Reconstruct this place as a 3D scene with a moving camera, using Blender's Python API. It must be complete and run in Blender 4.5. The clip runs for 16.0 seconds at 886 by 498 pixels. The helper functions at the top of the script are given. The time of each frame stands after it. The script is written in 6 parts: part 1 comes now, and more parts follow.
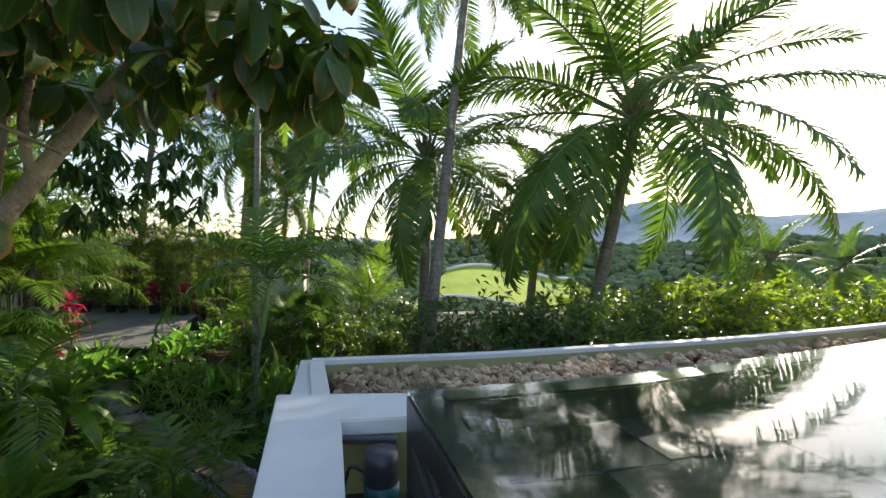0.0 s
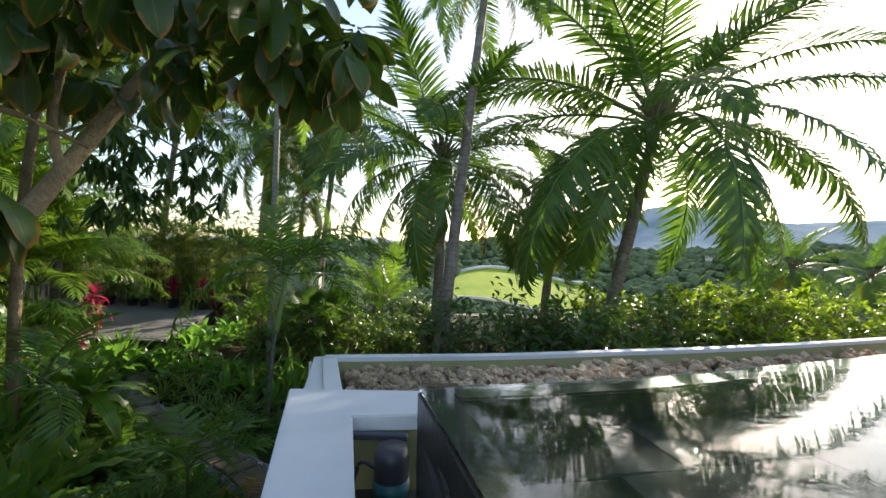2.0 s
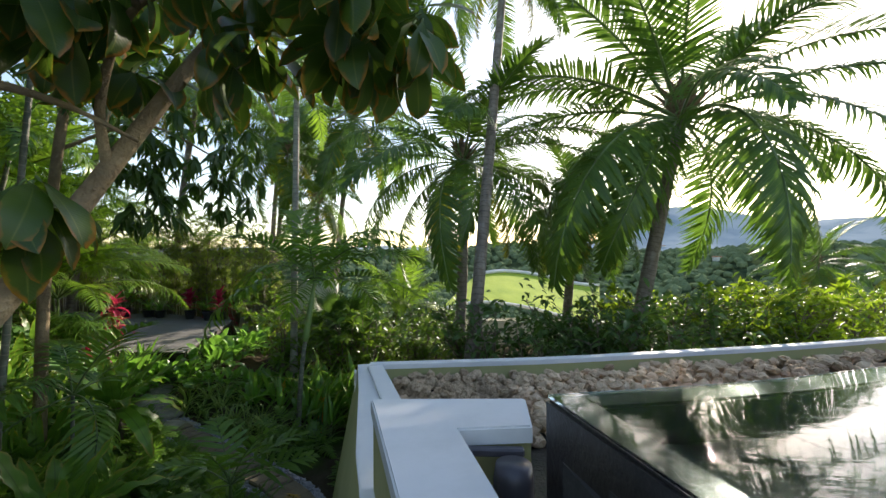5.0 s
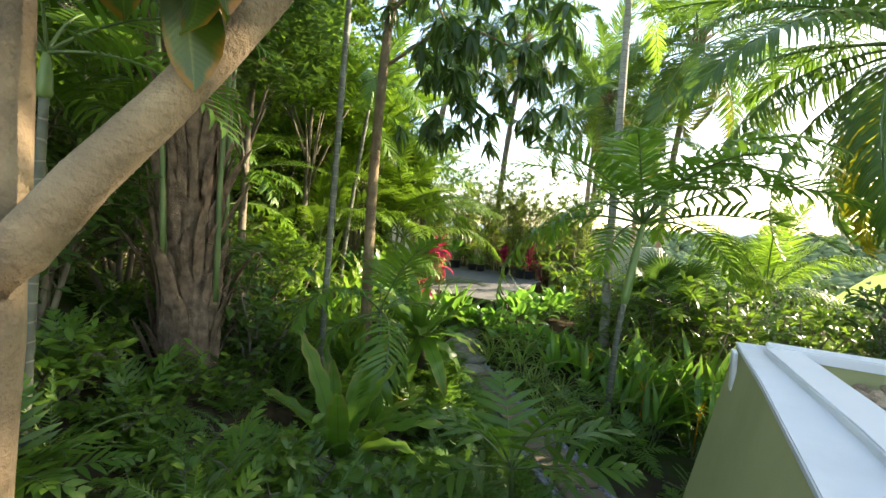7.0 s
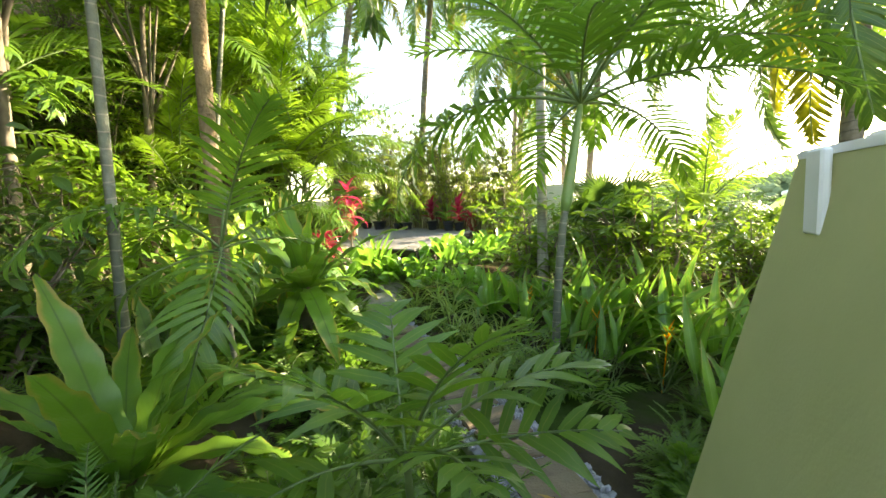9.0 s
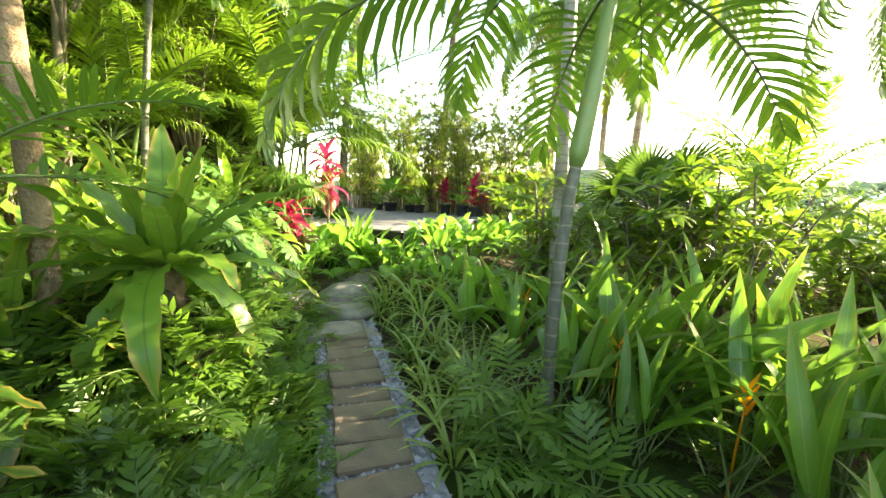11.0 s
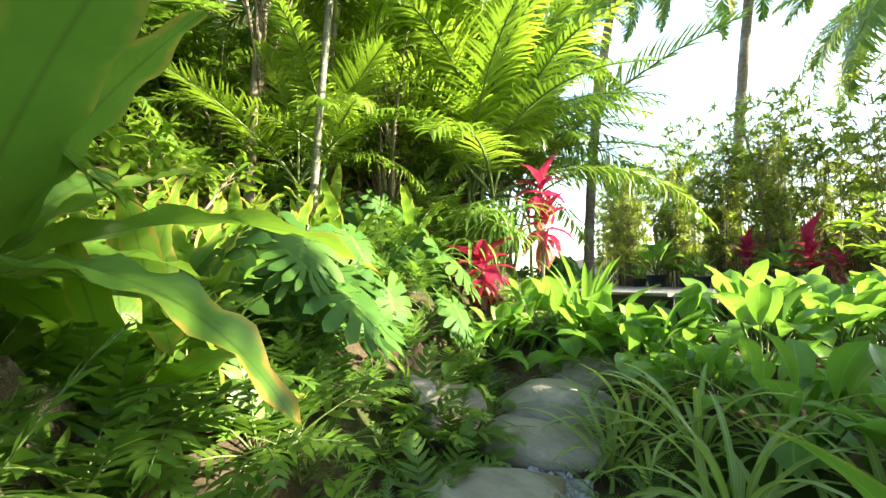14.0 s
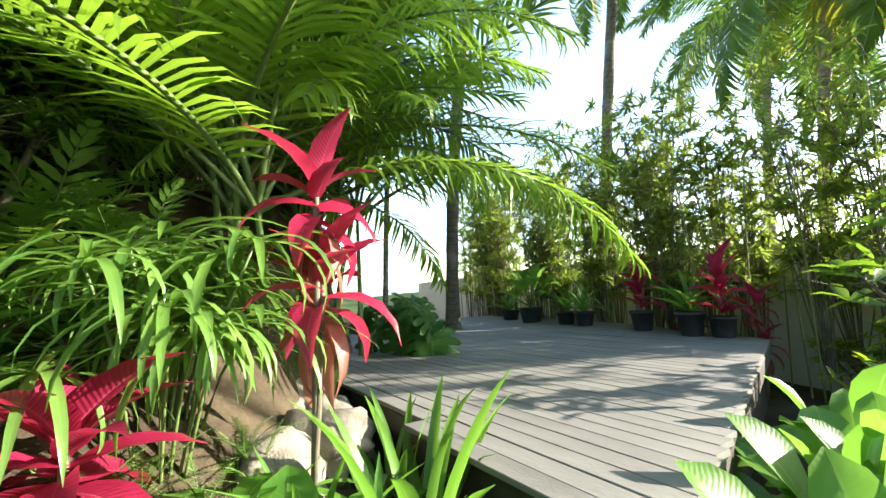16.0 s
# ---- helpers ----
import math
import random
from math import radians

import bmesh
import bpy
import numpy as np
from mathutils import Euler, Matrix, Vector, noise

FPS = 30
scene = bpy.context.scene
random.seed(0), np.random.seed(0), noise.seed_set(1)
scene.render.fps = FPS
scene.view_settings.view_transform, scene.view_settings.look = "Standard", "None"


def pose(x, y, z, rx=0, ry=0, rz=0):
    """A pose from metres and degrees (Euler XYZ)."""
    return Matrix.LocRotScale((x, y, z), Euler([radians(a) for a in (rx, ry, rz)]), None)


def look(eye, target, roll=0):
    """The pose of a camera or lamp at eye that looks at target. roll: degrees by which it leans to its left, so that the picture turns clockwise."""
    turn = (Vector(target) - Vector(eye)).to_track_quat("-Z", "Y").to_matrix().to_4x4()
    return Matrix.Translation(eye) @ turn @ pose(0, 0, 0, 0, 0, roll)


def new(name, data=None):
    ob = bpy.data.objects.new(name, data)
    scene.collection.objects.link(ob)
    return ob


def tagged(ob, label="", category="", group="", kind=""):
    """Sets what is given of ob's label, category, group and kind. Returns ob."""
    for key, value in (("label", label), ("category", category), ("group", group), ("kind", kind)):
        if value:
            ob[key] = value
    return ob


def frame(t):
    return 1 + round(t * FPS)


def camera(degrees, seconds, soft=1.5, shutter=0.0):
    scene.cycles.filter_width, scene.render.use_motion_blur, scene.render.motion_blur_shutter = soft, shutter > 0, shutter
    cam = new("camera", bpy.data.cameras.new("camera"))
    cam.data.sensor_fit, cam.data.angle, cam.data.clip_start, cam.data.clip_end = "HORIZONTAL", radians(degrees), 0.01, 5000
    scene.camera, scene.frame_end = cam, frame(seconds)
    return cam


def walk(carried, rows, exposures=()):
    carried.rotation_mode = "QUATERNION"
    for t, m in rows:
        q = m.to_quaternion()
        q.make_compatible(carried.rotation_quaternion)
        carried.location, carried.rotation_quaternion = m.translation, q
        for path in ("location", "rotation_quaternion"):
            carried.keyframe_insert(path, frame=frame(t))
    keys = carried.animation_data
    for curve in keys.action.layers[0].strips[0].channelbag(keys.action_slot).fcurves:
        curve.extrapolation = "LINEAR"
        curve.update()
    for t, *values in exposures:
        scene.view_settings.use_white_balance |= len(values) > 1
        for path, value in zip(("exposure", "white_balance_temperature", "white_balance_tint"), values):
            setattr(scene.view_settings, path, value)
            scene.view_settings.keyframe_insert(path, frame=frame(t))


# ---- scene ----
cam = camera(92.8, 16.0)
PATH = [
    (0, (-0.065, -0.36, 1.495), (-0.065, 1.64, 1.477), 0.0),
    (0.5, (-0.045, -0.306, 1.469), (-0.147, 1.692, 1.476), -3.3),
    (1, (-0.026, -0.311, 1.461), (-0.149, 1.685, 1.485), -1.0),
    (1.5, (-0.057, -0.329, 1.468), (-0.171, 1.667, 1.487), 0.0),
    (2, (-0.063, -0.351, 1.471), (-0.132, 1.647, 1.46), 1.1),
    (2.5, (-0.094, -0.39, 1.482), (-0.103, 1.61, 1.451), 0.4),
    (3, (-0.085, -0.432, 1.459), (-0.058, 1.567, 1.388), -0.0),
    (3.2, (-0.111, -0.441, 1.482), (-0.081, 1.557, 1.41), -0.0),
    (5.3, (-0.727, 0.006, 1.326), (-0.889, 1.999, 1.372), -0.4),
    (5.5, (-0.803, 0.097, 1.287), (-1.147, 2.066, 1.352), -1.8),
    (6, (-1.227, 0.863, 1.141), (-1.991, 2.711, 1.086), -3.8),
    (6.5, (-1.375, 1.407, 0.899), (-2.494, 3.063, 0.833), 0.6),
    (7, (-1.537, 1.877, 0.618), (-2.899, 3.338, 0.519), 2.5),
    (7.5, (-1.675, 2.321, 0.49), (-3.075, 3.745, 0.379), 0.3),
    (8, (-1.71, 2.668, 0.284), (-3.144, 4.06, 0.222), 0.2),
    (8.5, (-1.967, 3.065, 0.076), (-3.139, 4.681, -0.046), -1.5),
    (9, (-2.184, 3.438, -0.193), (-3.314, 5.074, -0.412), -2.7),
    (9.2, (-2.202, 3.569, -0.23), (-3.347, 5.188, -0.491), -2.8),
    (11.3, (-2.626, 5.663, -0.709), (-3.939, 7.151, -0.963), 2.3),
    (11.5, (-2.599, 5.847, -0.88), (-3.969, 7.29, -1.078), 3.0),
    (12, (-2.72, 6.273, -1.057), (-4.156, 7.661, -1.169), 1.5),
    (12.5, (-2.916, 6.674, -1.077), (-4.411, 8.003, -1.057), -0.3),
    (13, (-3.149, 6.974, -1.091), (-4.905, 7.93, -1.081), 3.9),
    (13.5, (-3.956, 7.144, -1.097), (-5.826, 7.845, -1.004), -0.8),
    (14, (-4.646, 7.489, -1.104), (-6.561, 8.043, -0.942), 0.1),
    (14.5, (-5.162, 7.906, -0.763), (-7.062, 8.505, -0.588), 1.0),
    (15, (-5.89, 8.491, -0.619), (-7.738, 9.243, -0.484), -2.1),
    (15.5, (-6.697, 9.077, -0.626), (-8.445, 10.034, -0.456), -3.3),
    (16, (-7.245, 9.518, -0.434), (-8.909, 10.609, -0.225), -2.5),
]
EXPOSURES = [(0.0, 1.15, 7000, 15), (5.3, 1.15, 7000, 15), (6.0, 1.15, 7200, 15), (7.0, 2.35, 7700, 14), (8.5, 3.05, 8400, 12), (9.0, 3.1, 8600, 12), (11.5, 3.4, 8300, 13), (14.0, 3.1, 7600, 12), (15.0, 2.65, 7200, 12), (16.0, 2.45, 6800, 10)]
walk(cam, [(t, look(eye, target, roll)) for t, eye, target, roll in PATH], EXPOSURES)

# ---- world and sun ----
SUN_WAY = Vector((0.564, 1.0, 0.454)).normalized()
world = bpy.data.worlds.new("world")
scene.world = world
world.use_nodes = True
wn = world.node_tree
sky = wn.nodes.new("ShaderNodeTexSky")
sky.sky_type, sky.sun_disc = "NISHITA", False
sky.sun_elevation, sky.sun_rotation = math.asin(SUN_WAY.z), math.atan2(SUN_WAY.x, SUN_WAY.y)
sky.air_density, sky.dust_density = 1.0, 0.7
wn.links.new(sky.outputs[0], wn.nodes["Background"].inputs[0])
wn.nodes["Background"].inputs[1].default_value = 0.15
sun = new("sun", bpy.data.lights.new("sun", "SUN"))
sun.data.energy, sun.data.angle, sun.data.color = 4.0, radians(0.6), (1.0, 0.93, 0.80)
sun.matrix_world = look((20, 40, 30), Vector((20, 40, 30)) - SUN_WAY)


# ---- materials ----
def node_mat(name):
    m = bpy.data.materials.new(name)
    m.use_nodes = True
    nt = m.node_tree
    return m, nt, nt.nodes, nt.links, nt.nodes["Principled BSDF"]


def mixed(nt, fac, a, b):
    n = nt.nodes.new("ShaderNodeMix")
    n.data_type = "RGBA"
    for sock, val in ((n.inputs[0], fac), (n.inputs[6], a), (n.inputs[7], b)):
        if isinstance(val, bpy.types.NodeSocket):
            nt.links.new(val, sock)
        else:
            sock.default_value = (*val, 1) if isinstance(val, tuple) else val
    return n.outputs[2]


def calc(nt, op, a, b=0.0, clamp=False):
    n = nt.nodes.new("ShaderNodeMath")
    n.operation, n.use_clamp = op, clamp
    for sock, val in ((n.inputs[0], a), (n.inputs[1], b)):
        if isinstance(val, bpy.types.NodeSocket):
            nt.links.new(val, sock)
        else:
            sock.default_value = val
    return n.outputs[0]


def noise_of(nt, scale, detail=3.0, coord="Object", rough=0.55):
    tc, n = nt.nodes.new("ShaderNodeTexCoord"), nt.nodes.new("ShaderNodeTexNoise")
    n.inputs["Scale"].default_value, n.inputs["Detail"].default_value, n.inputs["Roughness"].default_value = scale, detail, rough
    nt.links.new(tc.outputs[coord], n.inputs["Vector"])
    return n.outputs["Fac"]


def spread(nt, val, lo, hi):
    n = nt.nodes.new("ShaderNodeMapRange")
    nt.links.new(val, n.inputs[0])
    n.inputs[1].default_value, n.inputs[2].default_value = lo, hi
    return n.outputs[0]


def bumped(nt, height, strength, dist, bsdf):
    b = nt.nodes.new("ShaderNodeBump")
    b.inputs["Strength"].default_value, b.inputs["Distance"].default_value = strength, dist
    nt.links.new(height, b.inputs["Height"])
    nt.links.new(b.outputs[0], bsdf.inputs["Normal"])


def leaf_mat(name, c1, c2, glow=0.4, rough=0.42, vein=None, tip=None, veins=0.0, gloss=0.5):
    m, nt, nodes, links, bsdf = node_mat(name)
    info, geo, uv = nodes.new("ShaderNodeObjectInfo"), nodes.new("ShaderNodeNewGeometry"), nodes.new("ShaderNodeUVMap")
    uv.uv_map = "leaf"
    sep = nodes.new("ShaderNodeSeparateXYZ")
    links.new(uv.outputs[0], sep.inputs[0])
    r = calc(nt, "FRACT", calc(nt, "ADD", info.outputs["Random"], geo.outputs["Random Per Island"]))
    fine = spread(nt, noise_of(nt, 7.0), 0.3, 0.7)
    col = mixed(nt, calc(nt, "ADD", calc(nt, "MULTIPLY", r, 0.65), calc(nt, "MULTIPLY", fine, 0.35), True), c1, c2)
    across = calc(nt, "ABSOLUTE", calc(nt, "SUBTRACT", sep.outputs["Y"], 0.5))
    if vein:
        rib = calc(nt, "SUBTRACT", 1.0, calc(nt, "MULTIPLY", across, 22.0), True)
        col = mixed(nt, calc(nt, "MULTIPLY", rib, 0.75), col, vein)
    if tip:
        edge = calc(nt, "ADD", calc(nt, "MULTIPLY", across, 0.9), calc(nt, "MULTIPLY", sep.outputs["X"], 0.55))
        brown = spread(nt, calc(nt, "ADD", edge, calc(nt, "MULTIPLY", noise_of(nt, 11.0), 0.45)), 0.93, 1.1)
        col = mixed(nt, calc(nt, "MULTIPLY", brown, 0.9), col, tip)
    links.new(col, bsdf.inputs["Base Color"])
    bsdf.inputs["Roughness"].default_value = rough
    bsdf.inputs["Specular IOR Level"].default_value = gloss
    side = calc(nt, "SINE", calc(nt, "MULTIPLY", calc(nt, "SUBTRACT", sep.outputs["X"], calc(nt, "MULTIPLY", across, 0.25)), 150.0))
    bumped(nt, calc(nt, "ADD", calc(nt, "MULTIPLY", side, veins), noise_of(nt, 22.0)), 0.35, 0.006, bsdf)
    tr = nodes.new("ShaderNodeBsdfTranslucent")
    links.new(mixed(nt, 0.55, col, (min(1, c2[0] * 1.7), min(1, c2[1] * 1.7), c2[2] * 1.3)), tr.inputs[0])
    mx = nodes.new("ShaderNodeMixShader")
    mx.inputs[0].default_value = glow
    links.new(bsdf.outputs[0], mx.inputs[1])
    links.new(tr.outputs[0], mx.inputs[2])
    links.new(mx.outputs[0], nodes["Material Output"].inputs[0])
    return m


def solid_mat(name, c1, c2, scale=4.0, fine=40.0, rough=0.7, bump=0.3, dist=0.01, per_piece=0.0, stain=None, metal=0.0):
    m, nt, nodes, links, bsdf = node_mat(name)
    f = spread(nt, noise_of(nt, scale, 5.0), 0.32, 0.68)
    col = mixed(nt, f, c1, c2)
    if per_piece:
        info, geo = nodes.new("ShaderNodeObjectInfo"), nodes.new("ShaderNodeNewGeometry")
        r = calc(nt, "FRACT", calc(nt, "ADD", info.outputs["Random"], geo.outputs["Random Per Island"]))
        col = mixed(nt, calc(nt, "MULTIPLY", r, per_piece), col, tuple(min(1, c * 1.7) for c in c2))
    if stain:
        col = mixed(nt, calc(nt, "MULTIPLY", spread(nt, noise_of(nt, scale * 0.45, 6.0, rough=0.7), 0.52, 0.75), 0.8), col, stain)
    links.new(col, bsdf.inputs["Base Color"])
    bsdf.inputs["Roughness"].default_value, bsdf.inputs["Metallic"].default_value = rough, metal
    bumped(nt, calc(nt, "ADD", noise_of(nt, fine, 6.0), calc(nt, "MULTIPLY", noise_of(nt, scale * 2, 3.0), 0.8)), bump, dist, bsdf)
    return m


def ringed_mat(name, c1, c2, ring, per_metre, rough=0.75, wide=0.16):
    m, nt, nodes, links, bsdf = node_mat(name)
    uv = nodes.new("ShaderNodeUVMap")
    uv.uv_map = "leaf"
    sep = nodes.new("ShaderNodeSeparateXYZ")
    links.new(uv.outputs[0], sep.inputs[0])
    u = calc(nt, "ADD", calc(nt, "MULTIPLY", sep.outputs["X"], per_metre), calc(nt, "MULTIPLY", noise_of(nt, 3.0), 0.9))
    saw = calc(nt, "FRACT", u)
    band = calc(nt, "LESS_THAN", saw, wide)
    col = mixed(nt, spread(nt, noise_of(nt, 9.0, 6.0), 0.3, 0.7), c1, c2)
    col = mixed(nt, calc(nt, "MULTIPLY", band, 0.55), col, ring)
    col = mixed(nt, calc(nt, "MULTIPLY", spread(nt, noise_of(nt, 2.2, 5.0), 0.55, 0.7), 0.5), col, (0.42, 0.43, 0.38))
    links.new(col, bsdf.inputs["Base Color"])
    bsdf.inputs["Roughness"].default_value = rough
    bumped(nt, calc(nt, "ADD", calc(nt, "MULTIPLY", saw, 0.7), noise_of(nt, 45.0, 5.0)), 0.6, 0.012, bsdf)
    return m


COCO = leaf_mat("coconut_leaf", (0.0376, 0.0975, 0.0226), (0.101, 0.195, 0.0251), 0.42, 0.38, (0.268, 0.286, 0.0752))
COCO_OLD = leaf_mat("old_coconut_leaf", (0.1, 0.15, 0.011), (0.22, 0.22, 0.0165), 0.5, 0.45, (0.3, 0.26, 0.0385))
ARECA = leaf_mat("feather_palm_leaf", (0.047, 0.13, 0.0251), (0.134, 0.26, 0.0251), 0.45, 0.36, (0.268, 0.312, 0.0627))
ARECA_BRIGHT = leaf_mat("yellowish_palm_leaf", (0.085, 0.185, 0.022), (0.20, 0.34, 0.034), 0.5, 0.36, (0.403, 0.39, 0.0752))
DRY = leaf_mat("dry_palm_leaf", (0.3, 0.15, 0.022), (0.42, 0.26, 0.033), 0.35, 0.7)
NEST = leaf_mat("nest_fern_leaf", (0.0604, 0.169, 0.0315), (0.161, 0.312, 0.0376), 0.42, 0.33, (0.0403, 0.0455, 0.0251), (0.403, 0.286, 0.0627), 0.1)
MONST = leaf_mat("split_leaf", (0.026, 0.09, 0.02), (0.068, 0.165, 0.027), 0.25, 0.55, (0.13, 0.24, 0.06), None, 0.1, 0.18)
BROAD = leaf_mat("broad_leaf", (0.06, 0.175, 0.03), (0.15, 0.32, 0.045), 0.45, 0.33, (0.268, 0.416, 0.1), None, 0.1)
BROAD_DARK = leaf_mat("dark_shrub_leaf", (0.0295, 0.078, 0.0188), (0.0805, 0.156, 0.0251), 0.38, 0.36, (0.134, 0.208, 0.0627))
SHRUB = leaf_mat("shrub_leaf", (0.047, 0.13, 0.0251), (0.161, 0.273, 0.0251), 0.45, 0.36, (0.215, 0.312, 0.0752))
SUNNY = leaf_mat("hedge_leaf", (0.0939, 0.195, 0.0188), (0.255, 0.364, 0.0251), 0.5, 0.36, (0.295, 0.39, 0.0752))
HELI = leaf_mat("ginger_leaf", (0.0537, 0.169, 0.0315), (0.148, 0.312, 0.0376), 0.45, 0.3, (0.268, 0.416, 0.1), (0.429, 0.26, 0.0752), 0.1)
FERN = leaf_mat("fern_leaf", (0.046, 0.128, 0.023), (0.125, 0.25, 0.03), 0.45, 0.42, (0.134, 0.208, 0.0502))
STRIPE = leaf_mat("striped_leaf", (0.13, 0.24, 0.05), (0.27, 0.38, 0.09), 0.42, 0.36, (0.738, 0.715, 0.327))
RED = leaf_mat("crimson_leaf", (0.17, 0.008, 0.03), (0.46, 0.03, 0.10), 0.38, 0.36, (0.55, 0.10, 0.18), (0.22, 0.05, 0.04), 0.3)
RED_OLD = leaf_mat("faded_red_leaf", (0.20, 0.06, 0.05), (0.42, 0.17, 0.14), 0.35, 0.42, (0.5, 0.25, 0.2), (0.16, 0.12, 0.05))
BIGLEAF = leaf_mat("leathery_leaf", (0.03, 0.07, 0.0121), (0.07, 0.13, 0.0165), 0.33, 0.33, (0.16, 0.2, 0.0385), (0.38, 0.15, 0.0165), 0.1)
PAPYR = leaf_mat("umbrella_sedge_leaf", (0.0671, 0.169, 0.0376), (0.174, 0.312, 0.0627), 0.4, 0.34, (0.188, 0.312, 0.1))
BAMBOO = leaf_mat("bamboo_leaf", (0.12, 0.20, 0.035), (0.24, 0.32, 0.06), 0.62, 0.45)
ORANGE = leaf_mat("orange_bract", (0.75, 0.22, 0.0055), (0.9, 0.38, 0.011), 0.3, 0.4)
FLOWER_WHITE = leaf_mat("white_petal", (0.75, 0.75, 0.68), (0.8, 0.8, 0.76), 0.4, 0.5)
COCO_TRUNK = ringed_mat("coconut_trunk", (0.13, 0.105, 0.08), (0.24, 0.20, 0.16), (0.07, 0.055, 0.04), 7.0)
RING_TRUNK = ringed_mat("ringed_green_stem", (0.075, 0.085, 0.06), (0.16, 0.17, 0.12), (0.33, 0.28, 0.21), 8.0, 0.55, 0.09)
GREY_TRUNK = ringed_mat("grey_palm_stem", (0.20, 0.19, 0.15), (0.34, 0.32, 0.26), (0.12, 0.11, 0.09), 8.0)
SHAFT = solid_mat("crownshaft", (0.10, 0.19, 0.05), (0.20, 0.30, 0.09), 2.0, 30, 0.4, 0.15, 0.004, stain=(0.5, 0.24, 0.08))
BARK = solid_mat("tree_bark", (0.20, 0.14, 0.08), (0.38, 0.28, 0.16), 3.0, 30, 0.9, 1.0, 0.025, stain=(0.085, 0.075, 0.055))
STEM = solid_mat("green_stem", (0.07, 0.13, 0.035), (0.14, 0.2, 0.06), 5, 40, 0.5, 0.2, 0.004)
TWIG = solid_mat("twig", (0.11, 0.09, 0.06), (0.2, 0.17, 0.12), 8, 50, 0.85, 0.4, 0.006)
CULM = solid_mat("bamboo_culm", (0.16, 0.19, 0.06), (0.30, 0.29, 0.11), 3, 30, 0.5, 0.2, 0.004, per_piece=0.3)
FIBRE = solid_mat("palm_fibre", (0.11, 0.072, 0.045), (0.29, 0.20, 0.125), 9, 60, 0.95, 0.9, 0.03)
SOIL = solid_mat("soil", (0.045, 0.036, 0.025), (0.10, 0.08, 0.055), 1.3, 28, 0.95, 0.8, 0.04, stain=(0.035, 0.06, 0.015))
STONE = solid_mat("garden_stone", (0.17, 0.155, 0.13), (0.32, 0.29, 0.24), 2.2, 18, 0.85, 0.5, 0.015, stain=(0.07, 0.075, 0.05))
PALE_ROCK = solid_mat("pale_boulder", (0.20, 0.165, 0.125), (0.38, 0.31, 0.23), 1.6, 12, 0.95, 1.0, 0.10, stain=(0.09, 0.075, 0.06))
PAVER = solid_mat("path_paver", (0.11, 0.085, 0.055), (0.21, 0.16, 0.105), 4, 45, 0.9, 0.7, 0.012, per_piece=0.12, stain=(0.08, 0.08, 0.05))
GRAVEL = solid_mat("grey_pebble", (0.14, 0.145, 0.17), (0.28, 0.28, 0.31), 9, 50, 0.7, 0.3, 0.004, per_piece=0.5)
RUBBLE = solid_mat("rough_rock", (0.38, 0.26, 0.15), (0.58, 0.43, 0.28), 5, 40, 0.9, 0.8, 0.02, per_piece=0.7, stain=(0.24, 0.10, 0.06))
WHITE = solid_mat("white_paint", (0.74, 0.75, 0.74), (0.80, 0.80, 0.78), 1.5, 60, 0.55, 0.12, 0.003, stain=(0.62, 0.63, 0.6))
OLIVE = solid_mat("olive_render", (0.40, 0.395, 0.17), (0.47, 0.455, 0.21), 1.2, 70, 0.8, 0.25, 0.004, stain=(0.31, 0.32, 0.13))
CREAM = solid_mat("cream_render", (0.55, 0.50, 0.36), (0.66, 0.61, 0.46), 0.8, 40, 0.85, 0.2, 0.005, stain=(0.45, 0.42, 0.3))
PALEWALL = solid_mat("pale_wall", (0.62, 0.62, 0.54), (0.74, 0.73, 0.66), 0.5, 30, 0.85, 0.2, 0.005, stain=(0.45, 0.46, 0.36))
SLATE = solid_mat("wet_slate", (0.03, 0.03, 0.028), (0.07, 0.066, 0.06), 2.5, 30, 0.7, 0.4, 0.008, per_piece=0.35)
WEIR = solid_mat("weir_stone", (0.02, 0.017, 0.016), (0.055, 0.045, 0.04), 3, 30, 0.3, 0.4, 0.01)
PLANK = solid_mat("deck_board", (0.105, 0.102, 0.098), (0.20, 0.195, 0.188), 3.0, 60, 0.75, 0.45, 0.005, per_piece=0.22, stain=(0.10, 0.085, 0.07))
DARKWOOD = solid_mat("dark_timber", (0.03, 0.025, 0.02), (0.07, 0.06, 0.05), 3, 30, 0.8, 0.4, 0.008)
POT = solid_mat("black_plastic", (0.03, 0.033, 0.04), (0.055, 0.06, 0.07), 6, 60, 0.5, 0.15, 0.003)
TERRACOTTA = solid_mat("terracotta", (0.30, 0.12, 0.06), (0.42, 0.2, 0.11), 4, 40, 0.85, 0.3, 0.005)
PUMP = solid_mat("pipe_plastic", (0.05, 0.05, 0.06), (0.10, 0.09, 0.10), 5, 40, 0.35, 0.2, 0.004)
TEAL = solid_mat("teal_fitting", (0.02, 0.13, 0.15), (0.05, 0.2, 0.2), 5, 40, 0.4, 0.2, 0.004)
LAWN = solid_mat("roof_lawn", (0.26, 0.38, 0.02), (0.40, 0.50, 0.04), 0.6, 12, 0.95, 0.6, 0.04)


